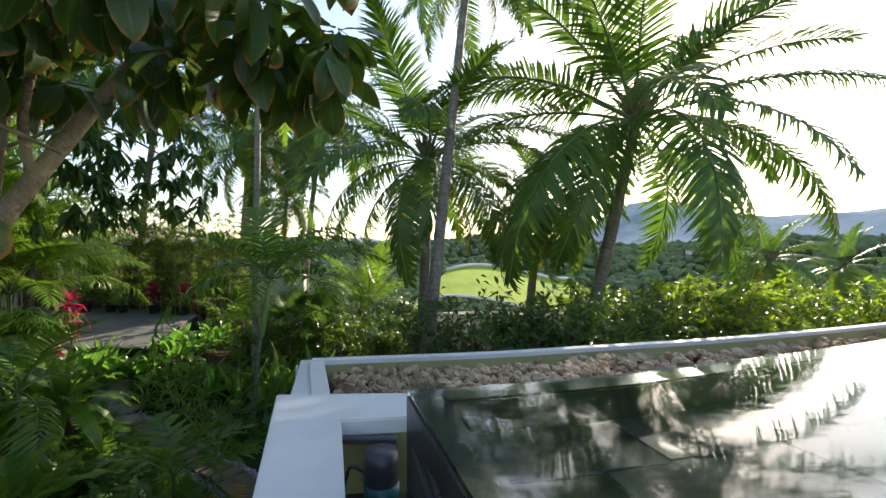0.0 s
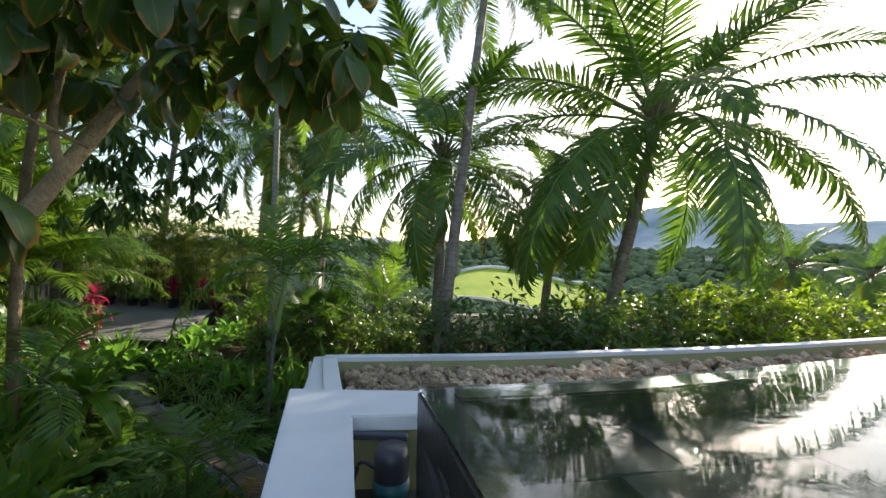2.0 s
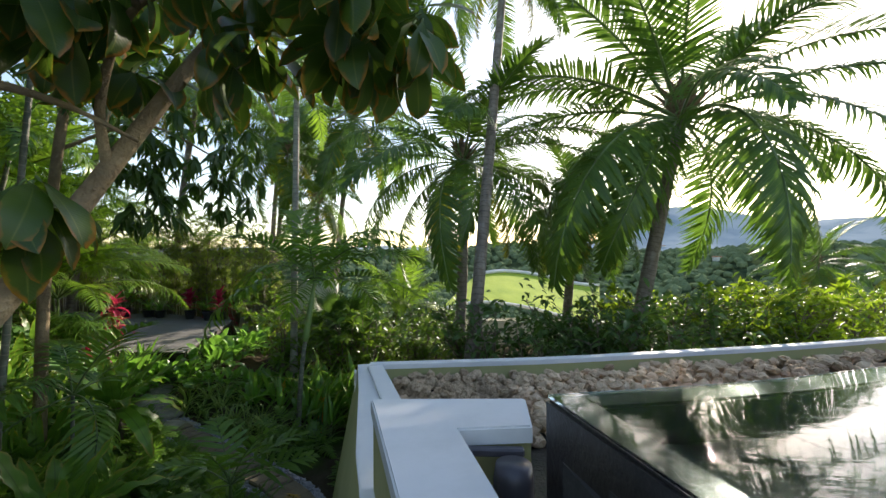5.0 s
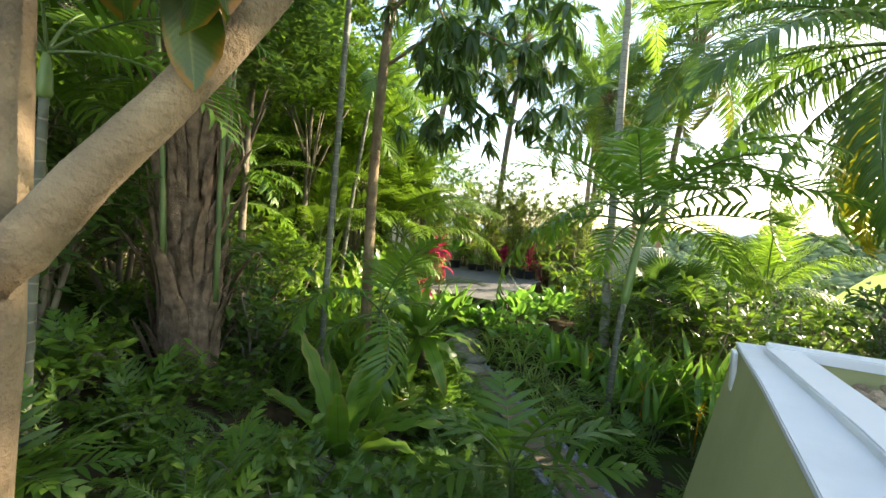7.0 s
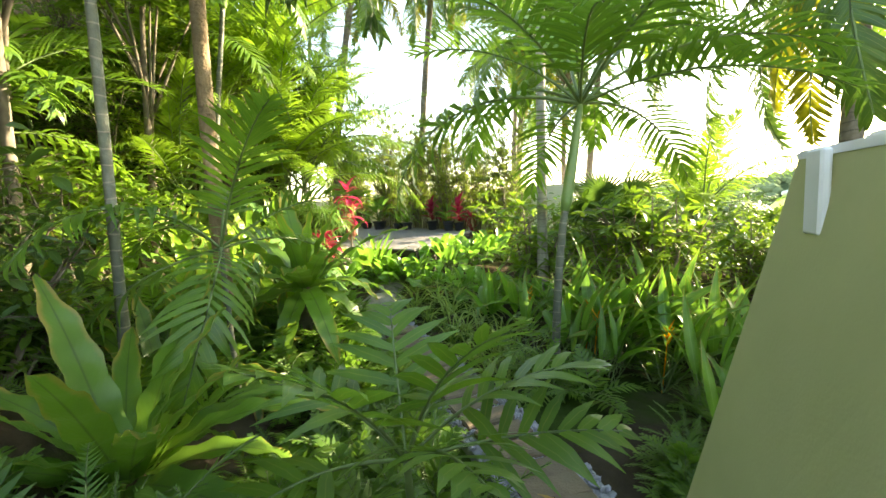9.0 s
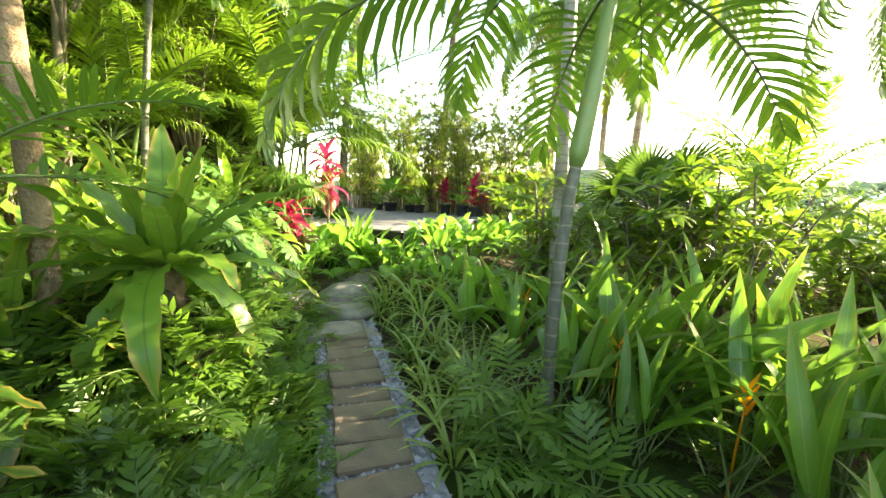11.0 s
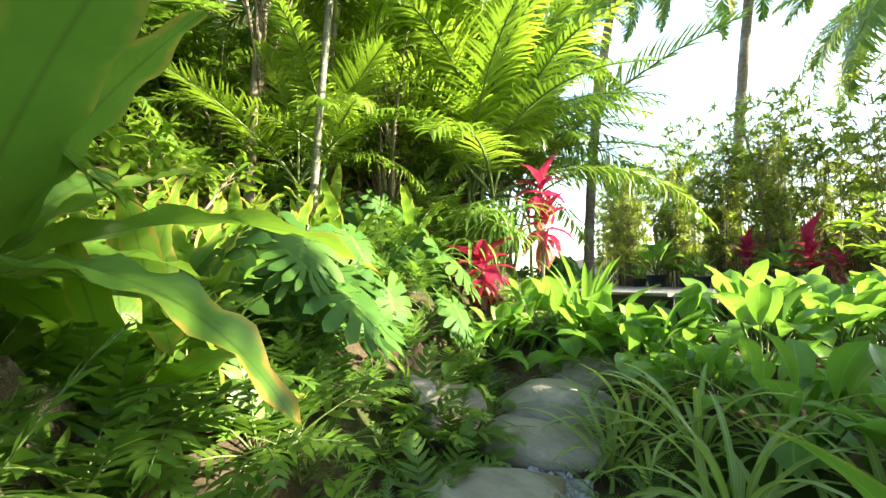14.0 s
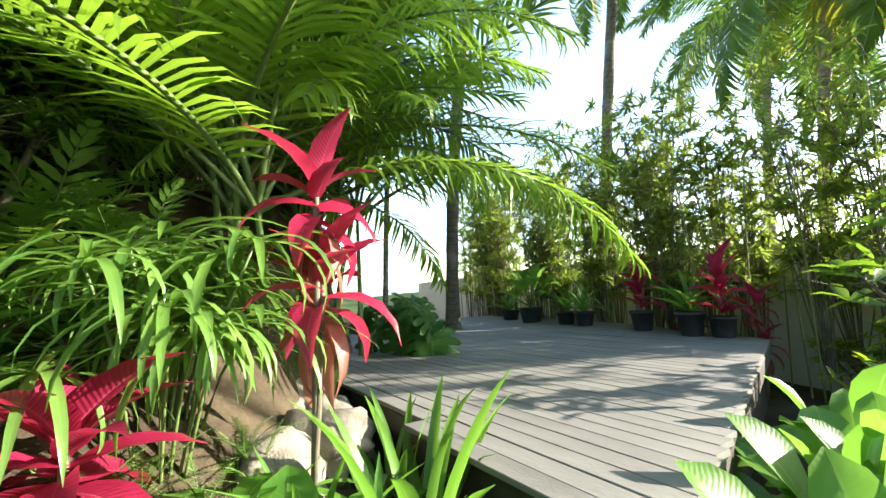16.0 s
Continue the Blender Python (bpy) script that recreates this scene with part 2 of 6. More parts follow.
def ground_material():
    m, nt, nodes, links, bsdf = node_mat("ground_cover")
    geo = nodes.new("ShaderNodeNewGeometry")
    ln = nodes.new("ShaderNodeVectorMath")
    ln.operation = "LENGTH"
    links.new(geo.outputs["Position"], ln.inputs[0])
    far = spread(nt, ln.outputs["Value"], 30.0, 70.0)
    haze = spread(nt, ln.outputs["Value"], 900.0, 1900.0)
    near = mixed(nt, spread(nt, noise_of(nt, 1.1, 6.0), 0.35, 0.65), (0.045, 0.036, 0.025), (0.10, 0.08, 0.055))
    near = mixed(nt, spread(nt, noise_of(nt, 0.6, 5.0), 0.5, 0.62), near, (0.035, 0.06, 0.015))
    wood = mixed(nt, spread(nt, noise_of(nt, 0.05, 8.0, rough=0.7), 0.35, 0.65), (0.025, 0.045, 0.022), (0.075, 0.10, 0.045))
    # aerial haze put into the base colour: hills turn blue-grey with distance
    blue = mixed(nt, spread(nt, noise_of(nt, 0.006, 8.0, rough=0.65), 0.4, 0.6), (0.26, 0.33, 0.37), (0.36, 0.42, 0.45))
    links.new(mixed(nt, haze, mixed(nt, far, near, wood), blue), bsdf.inputs["Base Color"])
    bsdf.inputs["Roughness"].default_value = 1.0
    bsdf.inputs["Specular IOR Level"].default_value = 0.0
    bumped(nt, noise_of(nt, 9.0, 6.0), 0.8, 0.05, bsdf)
    return m


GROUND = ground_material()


def water_material():
    m, nt, nodes, links, bsdf = node_mat("pool_water")
    bsdf.inputs["Base Color"].default_value = (0.62, 0.74, 0.74, 1)
    bsdf.inputs["Roughness"].default_value = 0.015
    bsdf.inputs["IOR"].default_value = 1.33
    bsdf.inputs["Transmission Weight"].default_value = 1.0
    tc, mp = nodes.new("ShaderNodeTexCoord"), nodes.new("ShaderNodeMapping")
    links.new(tc.outputs["Object"], mp.inputs[0])
    mp.inputs["Scale"].default_value = (0.8, 2.4, 1)
    mp.inputs["Rotation"].default_value = (0, 0, 0.35)
    a, b = nodes.new("ShaderNodeTexNoise"), nodes.new("ShaderNodeTexNoise")
    for n, s, d in ((a, 2.2, 2.0), (b, 13.0, 2.0)):
        n.inputs["Scale"].default_value, n.inputs["Detail"].default_value = s, d
        links.new(mp.outputs[0], n.inputs["Vector"])
    bumped(nt, calc(nt, "ADD", a.outputs["Fac"], calc(nt, "MULTIPLY", b.outputs["Fac"], 0.25)), 0.12, 0.008, bsdf)
    return m


WATER = water_material()


# ---- building blocks ----
class Mesh:
    """Vertices, faces and leaf coordinates, gathered before they become one mesh."""

    def __init__(self):
        self.v, self.f, self.uv, self.mi = [], [], [], []

    def face(self, idx, uvs, mi=0):
        self.f.append(idx)
        self.uv.extend(uvs)
        self.mi.append(mi)

    def data(self, name, *mats):
        me = bpy.data.meshes.new(name)
        me.from_pydata(self.v, [], self.f)
        layer = me.uv_layers.new(name="leaf")
        layer.data.foreach_set("uv", [c for p in self.uv for c in p])
        me.polygons.foreach_set("material_index", self.mi)
        me.polygons.foreach_set("use_smooth", [True] * len(self.f))
        for m in mats:
            me.materials.append(m)
        return me


def arc_points(length, rise, bend, seg, start=(0.0, 0.0, 0.0)):
    """A line in the x-z plane that starts at the slope rise (radians) and bends down by bend on its way."""
    pts, x, z = [Vector(start)], start[0], start[2]
    for i in range(seg):
        a = rise - bend * ((i + 0.5) / seg) ** 1.3
        x, z = x + math.cos(a) * length / seg, z + math.sin(a) * length / seg
        pts.append(Vector((x, start[1], z)))
    return pts


def blade(mb, mat, length, width, rise=0.5, bend=1.0, seg=5, fold=0.25, shape="lance", wave=0.0, mi=0, ph=0.0, waves=5.0):
    """One leaf blade, folded along its midrib, growing along local x, placed by mat."""
    pts = arc_points(length, rise, bend, seg)
    base = len(mb.v)
    for i, p in enumerate(pts):
        s = i / seg
        if shape == "lance":
            w = math.sin(math.pi * min(1, 0.06 + 0.94 * s) ** 0.75)
        elif shape == "strap":
            w = min(1.0, 0.35 + s * 3.5) * (1 - s ** 5)
        elif shape == "oval":
            w = math.sin(math.pi * min(1, 0.03 + 0.97 * s)) ** 0.6
        elif shape == "paddle":
            w = math.sin(math.pi * min(1.0, 0.02 + 0.98 * s ** 1.35)) ** 0.75
        else:
            w = (1 - s) ** 0.8
        w = max(w, 0.03) * width * 0.5
        q = pts[min(i + 1, seg)] - pts[max(i - 1, 0)]
        up = Vector((-q.z, 0, q.x)).normalized()
        lift = fold * w
        wv = wave * width * math.sin(ph + s * waves * 2 * math.pi)
        wv2 = wave * width * math.sin(ph + 1.7 + s * waves * 2 * math.pi)
        for y, h in ((-w, lift + wv), (0, 0), (w, lift + wv2)):
            mb.v.append((mat @ (p + Vector((0, y, 0)) + up * h))[:])
    for i in range(seg):
        a, b, s0, s1 = base + 3 * i, base + 3 * i + 3, i / seg, (i + 1) / seg
        mb.face((a, a + 1, b + 1, b), ((s0, 0), (s0, 0.5), (s1, 0.5), (s1, 0)), mi)
        mb.face((a + 1, a + 2, b + 2, b + 1), ((s0, 0.5), (s0, 1), (s1, 1), (s1, 0.5)), mi)


def ribbon(mb, mat, length, width, rise, bend, seg=3, mi=0):
    """A flat, tapering leaflet, cheap."""
    pts = arc_points(length, rise, bend, seg)
    base = len(mb.v)
    for i, p in enumerate(pts):
        s = i / seg
        w = width * 0.5 * (0.55 + 1.1 * s if s < 0.4 else (1 - s) / 0.6 * 0.98 + 0.02)
        mb.v.append((mat @ (p + Vector((0, -w, 0))))[:])
        mb.v.append((mat @ (p + Vector((0, w, 0))))[:])
    for i in range(seg):
        a = base + 2 * i
        mb.face((a, a + 1, a + 3, a + 2), ((i / seg, 0.1), (i / seg, 0.9), ((i + 1) / seg, 0.9), ((i + 1) / seg, 0.1)), mi)


def tube(mb, pts, radii, sides=6, mi=0, cap=True):
    """A round limb along points; the first leaf coordinate runs in metres."""
    base, run = len(mb.v), 0.0
    along = []
    for i, p in enumerate(pts):
        p = Vector(p)
        q = (Vector(pts[min(i + 1, len(pts) - 1)]) - Vector(pts[max(i - 1, 0)])).normalized()
        if i:
            run += (p - Vector(pts[i - 1])).length
        along.append(run)
        a = q.orthogonal().normalized() if abs(q.z) < 0.9 else q.cross(Vector((0, 1, 0))).normalized()
        b = q.cross(a)
        for k in range(sides):
            c = 2 * math.pi * k / sides
            mb.v.append((p + (a * math.cos(c) + b * math.sin(c)) * radii[i])[:])
    for i in range(len(pts) - 1):
        for k in range(sides):
            k2 = (k + 1) % sides
            u0, u1 = along[i], along[i + 1]
            mb.face((base + i * sides + k, base + i * sides + k2, base + (i + 1) * sides + k2, base + (i + 1) * sides + k),
                    ((u0, k / sides), (u0, (k + 1) / sides), (u1, (k + 1) / sides), (u1, k / sides)), mi)
    if cap:
        for i, flip in ((0, True), (len(pts) - 1, False)):
            idx = [base + i * sides + k for k in range(sides)]
            mb.face(tuple(reversed(idx)) if flip else tuple(idx), [(along[i], 0.5)] * sides, mi)


def smooth_line(pts, n):
    """n + 1 points on a smooth line through a few."""
    pts = [Vector(p) for p in pts]
    ext = [pts[0] * 2 - pts[1]] + pts + [pts[-1] * 2 - pts[-2]]
    out = []
    for i in range(n + 1):
        s = i / n * (len(pts) - 1)
        k = min(int(s), len(pts) - 2)
        u = s - k
        a, b, c, d = ext[k:k + 4]
        out.append(0.5 * ((2 * b) + (c - a) * u + (2 * a - 5 * b + 4 * c - d) * u * u + (3 * b - a - 3 * c + d) * u ** 3))
    return out


def root(name, at, label, category, group="", kind=""):
    ob = new(name)
    ob.location = at
    ob.empty_display_size = 0.1
    return tagged(ob, label, category, group, kind)


def piece(name, me, parent=None, m=None, label=""):
    """One mesh object under a thing; m is in the parent's own space."""
    ob = new(name, me)
    if parent:
        ob.parent = parent
    if m is not None:
        ob.matrix_basis = m
    if label:
        ob["label"] = label
    return ob


def box_data(name, size, mat, bevel=0.01, rough=0.0):
    bm = bmesh.new()
    bmesh.ops.create_cube(bm, size=1)
    bmesh.ops.scale(bm, vec=size, verts=bm.verts)
    if bevel:
        bmesh.ops.bevel(bm, geom=bm.edges[:], offset=bevel, segments=1, affect="EDGES")
    if rough:
        for v in bm.verts:
            v.co += noise.noise_vector(v.co * 7) * rough
    me = bpy.data.meshes.new(name)
    bm.to_mesh(me)
    bm.free()
    me.materials.append(mat)
    return me


def prism(name, outline, z0, z1, mat, bevel=0.012, top=None):
    """A solid between two heights on an outline; outline runs counter-clockwise."""
    bm = bmesh.new()
    lo = [bm.verts.new((x, y, z0)) for x, y in outline]
    hi = [bm.verts.new((x, y, z1)) for x, y in outline]
    n = len(outline)
    bm.faces.new(list(reversed(lo)))
    f = bm.faces.new(hi)
    for i in range(n):
        bm.faces.new((lo[i], lo[(i + 1) % n], hi[(i + 1) % n], hi[i]))
    bmesh.ops.recalc_face_normals(bm, faces=bm.faces)
    if bevel:
        bmesh.ops.bevel(bm, geom=[e for e in bm.edges if all(v.co.z > (z0 + z1) / 2 for v in e.verts)], offset=bevel, segments=2, affect="EDGES")
    me = bpy.data.meshes.new(name)
    bm.to_mesh(me)
    bm.free()
    me.materials.append(mat)
    return me


def band(pts, left, right):
    """The outline of a strip along a line, from left to right of it."""
    out_l, out_r = [], []
    for i, p in enumerate(pts):
        p = Vector((p[0], p[1]))
        q = (Vector(pts[min(i + 1, len(pts) - 1)][:2]) - Vector(pts[max(i - 1, 0)][:2])).normalized()
        nrm = Vector((-q.y, q.x))
        out_l.append((p + nrm * left)[:2])
        out_r.append((p - nrm * right)[:2])
    return out_r + out_l[::-1]


def rock_data(name, mat, seed, sub=2, rough=0.35, flat=0.7):
    bm = bmesh.new()
    bmesh.ops.create_icosphere(bm, subdivisions=sub, radius=1)
    off = Vector((seed * 3.7, seed * 1.3, seed * 2.1))
    for v in bm.verts:
        d = v.co.normalized()
        v.co = d * (1 + rough * noise.noise(d * 1.1 + off) + rough * 0.5 * noise.noise(d * 2.7 + off))
        v.co.z *= flat
    me = bpy.data.meshes.new(name)
    bm.to_mesh(me)
    bm.free()
    me.materials.append(mat)
    if sub > 2:
        me.polygons.foreach_set("use_smooth", [True] * len(me.polygons))
    return me


def stepped(lo, hi, x):
    s = max(0.0, min(1.0, (x - lo) / (hi - lo)))
    return s * s * (3 - 2 * s)


# ---- the lie of the land ----
def ground_at(x, y):
    """The height of the ground."""
    r = math.hypot(x, y)
    g = -2.25 + 0.40 * max(0.0, 5.2 - y)
    g = min(g, -0.05 + 0.1 * stepped(0, 4, -x))
    g -= stepped(-1.5, -0.9, x) * stepped(7.0, 5.5, y) * (g + 2.3)
    mask = 1 - stepped(8.7, 11.2, y - 0.28 * max(0.0, -x - 9))
    west = 0.33 * max(0.0, -x - 5.2) + 0.75 * max(0.0, -x - 10.5)
    g += min(west, 9.0) * mask
    g += 0.35 * stepped(-5.5, -8.5, x) * stepped(7, 9.5, y) * (1 - mask)
    g -= 0.28 * max(0.0, min(r, 140.0) - 17.0) * stepped(-12, 2, x + 0.35 * (y - 10)) * stepped(2, 9, y + x * 0.3 + 3)
    if y > 19:
        g -= 0.12 * (min(y, 60) - 19) * stepped(-30, -10, x)
    if r < 60:
        g += 0.10 * noise.noise(Vector((x * 0.5, y * 0.5, 0))) + 0.04 * noise.noise(Vector((x * 1.7, y * 1.7, 3)))
    px, py = -8.4 + 2.75, 9.7 - 5.6
    u = max(0.0, min(1.0, ((x + 2.75) * px + (y - 5.6) * py) / (px * px + py * py)))
    away = math.hypot(x + 2.75 - u * px, y - 5.6 - u * py)
    if away < 1.1 and y > 4.5:
        g += (min(g, -2.3 + 0.45 * max(0.0, u - 0.75) / 0.25) - g) * stepped(1.1, 0.55, away)
    if r > 40:
        az = math.degrees(math.atan2(x, y))
        w = stepped(40, 220, r)
        rough_ = noise.fractal(Vector((x * 0.004, y * 0.004, 1.0)), 0.9, 2.0, 6)
        far = -46 + 3 * noise.noise(Vector((x * 0.02, y * 0.02, 5)))
        far += (49 + 7 * rough_ + 5 * math.sin(az * 0.21)) * math.exp(-((r - 700) / 230) ** 2)
        far += (250 + 45 * rough_) * math.exp(-((az - 25.5) / 9.5) ** 2) * math.exp(-((r - 2700) / 620) ** 2)
        far += (215 + 40 * rough_) * math.exp(-((az - 46) / 16) ** 2) * math.exp(-((r - 2900) / 620) ** 2)
        far += (105 + 25 * rough_) * math.exp(-((r - 3900) / 330) ** 2)
        g = g * (1 - w) + far * w
    return g


def build_ground():
    def steps(lo, hi, d):
        out = list(np.arange(lo, hi + 1e-6, d))
        a, b, s = lo, hi, d
        while b < 4300:
            s *= 1.085
            a, b = a - s, b + s
            out = [a] + out + [b]
        return out
    xs, ys = steps(-24, 12, 0.4), steps(-4, 26, 0.4)
    verts = [(x, y, ground_at(x, y)) for y in ys for x in xs]
    nx = len(xs)
    faces = [(j * nx + i, j * nx + i + 1, (j + 1) * nx + i + 1, (j + 1) * nx + i) for j in range(len(ys) - 1) for i in range(nx - 1)]
    me = bpy.data.meshes.new("ground")
    me.from_pydata(verts, [], faces)
    me.polygons.foreach_set("use_smooth", [True] * len(faces))
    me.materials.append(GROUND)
    tagged(new("ground", me), "dark garden soil falling away to wooded hills, painted hazy blue far off", "ground", kind="structure")


build_ground()


# ---- pool, planter and walls ----
WATER_Z, SLAB_Z, COPING_Z, LEDGE_Z = 0.725, 0.47, -0.035, -0.075
WEIR_LEFT = [(0.72, -1.6), (0.38, -0.35), (0.016, 0.96), (-0.25, 1.87)]
WEIR_FAR = smooth_line([(-0.25, 1.87, 0), (0.63, 2.06, 0), (1.42, 2.30, 0), (3.58, 3.10, 0), (6.6, 4.45, 0), (10.5, 6.4, 0)], 26)
COPING = smooth_line([(-1.83, 5.30, 0), (-0.72, 5.46, 0), (0.6, 5.66, 0), (2.14, 6.02, 0), (4.81, 6.68, 0), (8.7, 7.95, 0), (12.5, 9.5, 0)], 30)
LEDGE = [(-0.72, 0.55), (-0.98, 1.45), (-1.29, 2.56), (-1.41, 2.95), (-1.75, 4.41), (-2.0, 5.38)]


def build_pool():
    pool = root("pool", (0, 0, 0), "dark slate infinity pool brim-full of rippled water", "pool", kind="structure")
    far = [p[:2] for p in WEIR_FAR]
    outline = WEIR_LEFT + far[1:] + [(13.0, 3.0), (13.0, -1.6)]
    piece("water", prism("water", outline[::-1], WATER_Z - 0.012, WATER_Z, WATER, 0), pool, label="clear rippled water").visible_shadow = False
    line = [Vector((*p, 0)) for p in WEIR_LEFT] + [Vector((*p, 0)) for p in far[1:]]
    piece("weir", prism("weir", band(line, 0.008, 0.16), -2.2, WATER_Z - 0.018, WEIR, 0.012), pool, label="wet black stone overflow edge")
    piece("pool_floor", prism("pool_floor", [(-0.2, -1.6), (13, -1.6), (13, 7), (10, 6.2), (3, 3.0), (-0.2, 1.9)], -0.75, -0.55, SLATE, 0), pool)
    me = box_data("tile", (0.445, 0.445, 0.05), SLATE, 0.008)
    for i in range(13):
        for j in range(3):
            k = i * 2
            p = Vector(far[min(k, 26)]) if k <= 26 else Vector(far[26])
            q = (Vector(far[min(k + 1, 26)]) - Vector(far[max(k - 1, 0)])).normalized()
            n = Vector((q.y, -q.x))
            for half in (0, 1):
                c = p + q * (0.46 * half + 0.25) + n * (0.42 + 0.46 * j)
                piece("tile", me, pool, pose(c.x, c.y, WATER_Z - 0.20 - 0.004 * ((i + j + half) % 3), 0, 0, math.degrees(math.atan2(q.y, q.x))))
    shelf = [Vector(p) for p in WEIR_FAR]
    piece("shelf", prism("shelf", band([(p.x, p.y, 0) for p in shelf], -0.15, 1.62), -0.55, WATER_Z - 0.235, SLATE, 0), pool)


def build_planter():
    slab = [(-1.21, 2.53), (-0.84, 1.34), (-0.62, 0.62), (-0.24, 0.62), (-0.46, 1.34), (-0.66, 2.10), (-0.275, 2.15), (-0.25, 2.57)]
    block = root("pool_surround", (0, 0, 0), "white painted slab on olive rendered wall beside the pool", "wall", kind="structure")
    piece("slab", prism("slab", slab, SLAB_Z - 0.09, SLAB_Z, WHITE, 0.01), block, label="white painted slab")
    body = [(-1.19, 2.51), (-0.83, 1.34), (-0.60, 0.64), (-0.47, 0.64), (-0.69, 1.5), (-0.69, 2.12), (-0.28, 2.17), (-0.26, 2.55)]
    piece("wall_face", prism("wall_face", body, -2.4, SLAB_Z - 0.09, OLIVE, 0.004), block, label="olive green rendered wall")
    piece("pit_floor", prism("pit_floor", [(-0.70, 0.64), (0.35, 0.64), (-0.1, 2.14), (-0.7, 2.14)], -0.3, 0.02, DARKWOOD, 0), block)
    tagged(new("terrace", prism("terrace", [(-2.6, 0.42), (-2.6, -3.5), (13, -3.5), (13, -1.62), (0.7, -1.62), (0.2, 0.42)], -2.6, 0.0, STONE, 0.02)), "grey stone terrace at the pool's end", "terrace", kind="structure")
    planter = root("planter", (0, 0, 0), "curved white-coped planter filled with rocks", "planter", kind="structure")
    piece("coping_far", prism("coping_far", band(COPING, 0.055, 0.10), COPING_Z - 0.06, COPING_Z, WHITE, 0.008), planter, label="thin white coping")
    side = [(-1.83, 5.18), (-1.43, 3.99), (-1.27, 3.42), (-1.02, 2.55)]
    piece("coping_side", prism("coping_side", band(side, 0.19, 0.0), COPING_Z - 0.14, COPING_Z - 0.003, WHITE, 0.008), planter, label="white coping")
    piece("ledge", prism("ledge", band([(*p, 0) for p in LEDGE], 0.004, 0.30), LEDGE_Z - 0.028, LEDGE_Z, WHITE, 0.006), planter, label="white drip ledge")
    face = prism("wall_face", band([(*p, 0) for p in LEDGE], 0.0, 0.28), -2.6, LEDGE_Z - 0.028, OLIVE, 0)
    for v in face.vertices:
        if len(LEDGE) <= v.index < 2 * len(LEDGE):
            v.co.x, v.co.y = v.co.x - 0.55, v.co.y + (0.25 if v.co.y > 5 else 0.0)
    piece("wall_face", face, planter, label="olive green rendered wall")
    piece("wall_far", prism("wall_far", band(COPING, 0.04, 0.085), -2.6, COPING_Z - 0.06, OLIVE, 0), planter, label="olive green rendered wall")
    piece("bed", prism("bed", [(-1.5, 5.1), (-0.9, 2.6), (0.6, 2.2), (3.6, 3.3), (10.4, 6.6), (12, 9.0), (8.6, 7.8), (4.8, 6.58), (2.1, 5.92), (-0.7, 5.36)], -2.2, -0.33, SOIL, 0), planter)
    piece("joint_cover", box_data("joint_cover", (0.105, 0.03, 0.26), WHITE, 0.008), planter, pose(-1.975, 5.14, -0.215, 0, 0, 104), "white painted joint flashing")
    pump = root("pool_pump", (-0.40, 1.93, 0.02), "black pipe pump with teal fitting in the pit", "pump")
    mb = Mesh()
    tube(mb, [(0, 0, 0), (0, 0, 0.3), (0.0, 0.0, 0.36)], [0.095, 0.095, 0.085], 14)
    piece("body", mb.data("body", PUMP), pump)
    mb = Mesh()
    tube(mb, [(0, 0, 0.10), (0, 0, 0.19)], [0.10, 0.10], 14)
    piece("collar", mb.data("collar", TEAL), pump, label="teal collar")
    mb = Mesh()
    tube(mb, smooth_line([(-0.06, 0, 0.22), (-0.16, 0.02, 0.26), (-0.2, 0.04, 0.2), (-0.24, 0.06, 0.05)], 8), [0.012] * 9, 6)
    piece("hose", mb.data("hose", PUMP), pump)
    piece("cover", box_data("cover", (0.34, 0.05, 0.04), PUMP, 0.008), pump, pose(-0.1, 0.14, 0.35))


def build_rubble():
    """Rocks heaped between the pool's edge and the coping."""
    metas = [rock_data("rock", RUBBLE, k, 2, 0.6, 0.75) for k in range(7)]
    bed = root("rock_bed", (0, 0, -0.33), "brown angular rocks heaped beneath the pool edge", "rocks")
    rng = random.Random(4)
    n = 0
    for i in range(29):
        p, q = COPING[i], COPING[i + 1]
        d = (q - p).normalized()
        inw = Vector((d.y, -d.x, 0))
        for row in range(14):
            for k in range(4 if i < 14 else 3):
                c = p.lerp(q, (k + rng.random()) / 4) + inw * (0.20 + row * 0.13 + rng.uniform(-0.04, 0.04))
                if c.x < -1.25 + (c.y - 4) * -0.27 + 0.08 or (row > 10 and i > 8) or n >= 1150:
                    continue
                s = rng.uniform(0.046, 0.072) * (1 if i < 14 else 1.25)
                m = Matrix.Translation((c.x, c.y, 0.03 + rng.uniform(0, 0.15))) @ Euler((rng.uniform(-0.6, 0.6), rng.uniform(-0.6, 0.6), rng.uniform(0, 6.3))).to_matrix().to_4x4() @ Matrix.Diagonal((s * rng.uniform(0.9, 1.4), s, s, 1))
                if n < 300 and i < 13:
                    piece("rock", metas[n % 7], bed, m)
                    n += 1
                else:
                    rest.append((metas[n % 7], m))
                    n += 1
    v, f = [], []
    for me, m in rest:
        o = len(v)
        v += [(m @ w.co)[:] for w in me.vertices]
        f += [tuple(o + k for k in p.vertices) for p in me.polygons]
    me = bpy.data.meshes.new("rubble")
    me.from_pydata(v, [], f)
    me.materials.append(RUBBLE)
    tagged(piece("rubble", me, bed), kind="stuff")


rest = []
build_pool()
build_planter()
build_rubble()


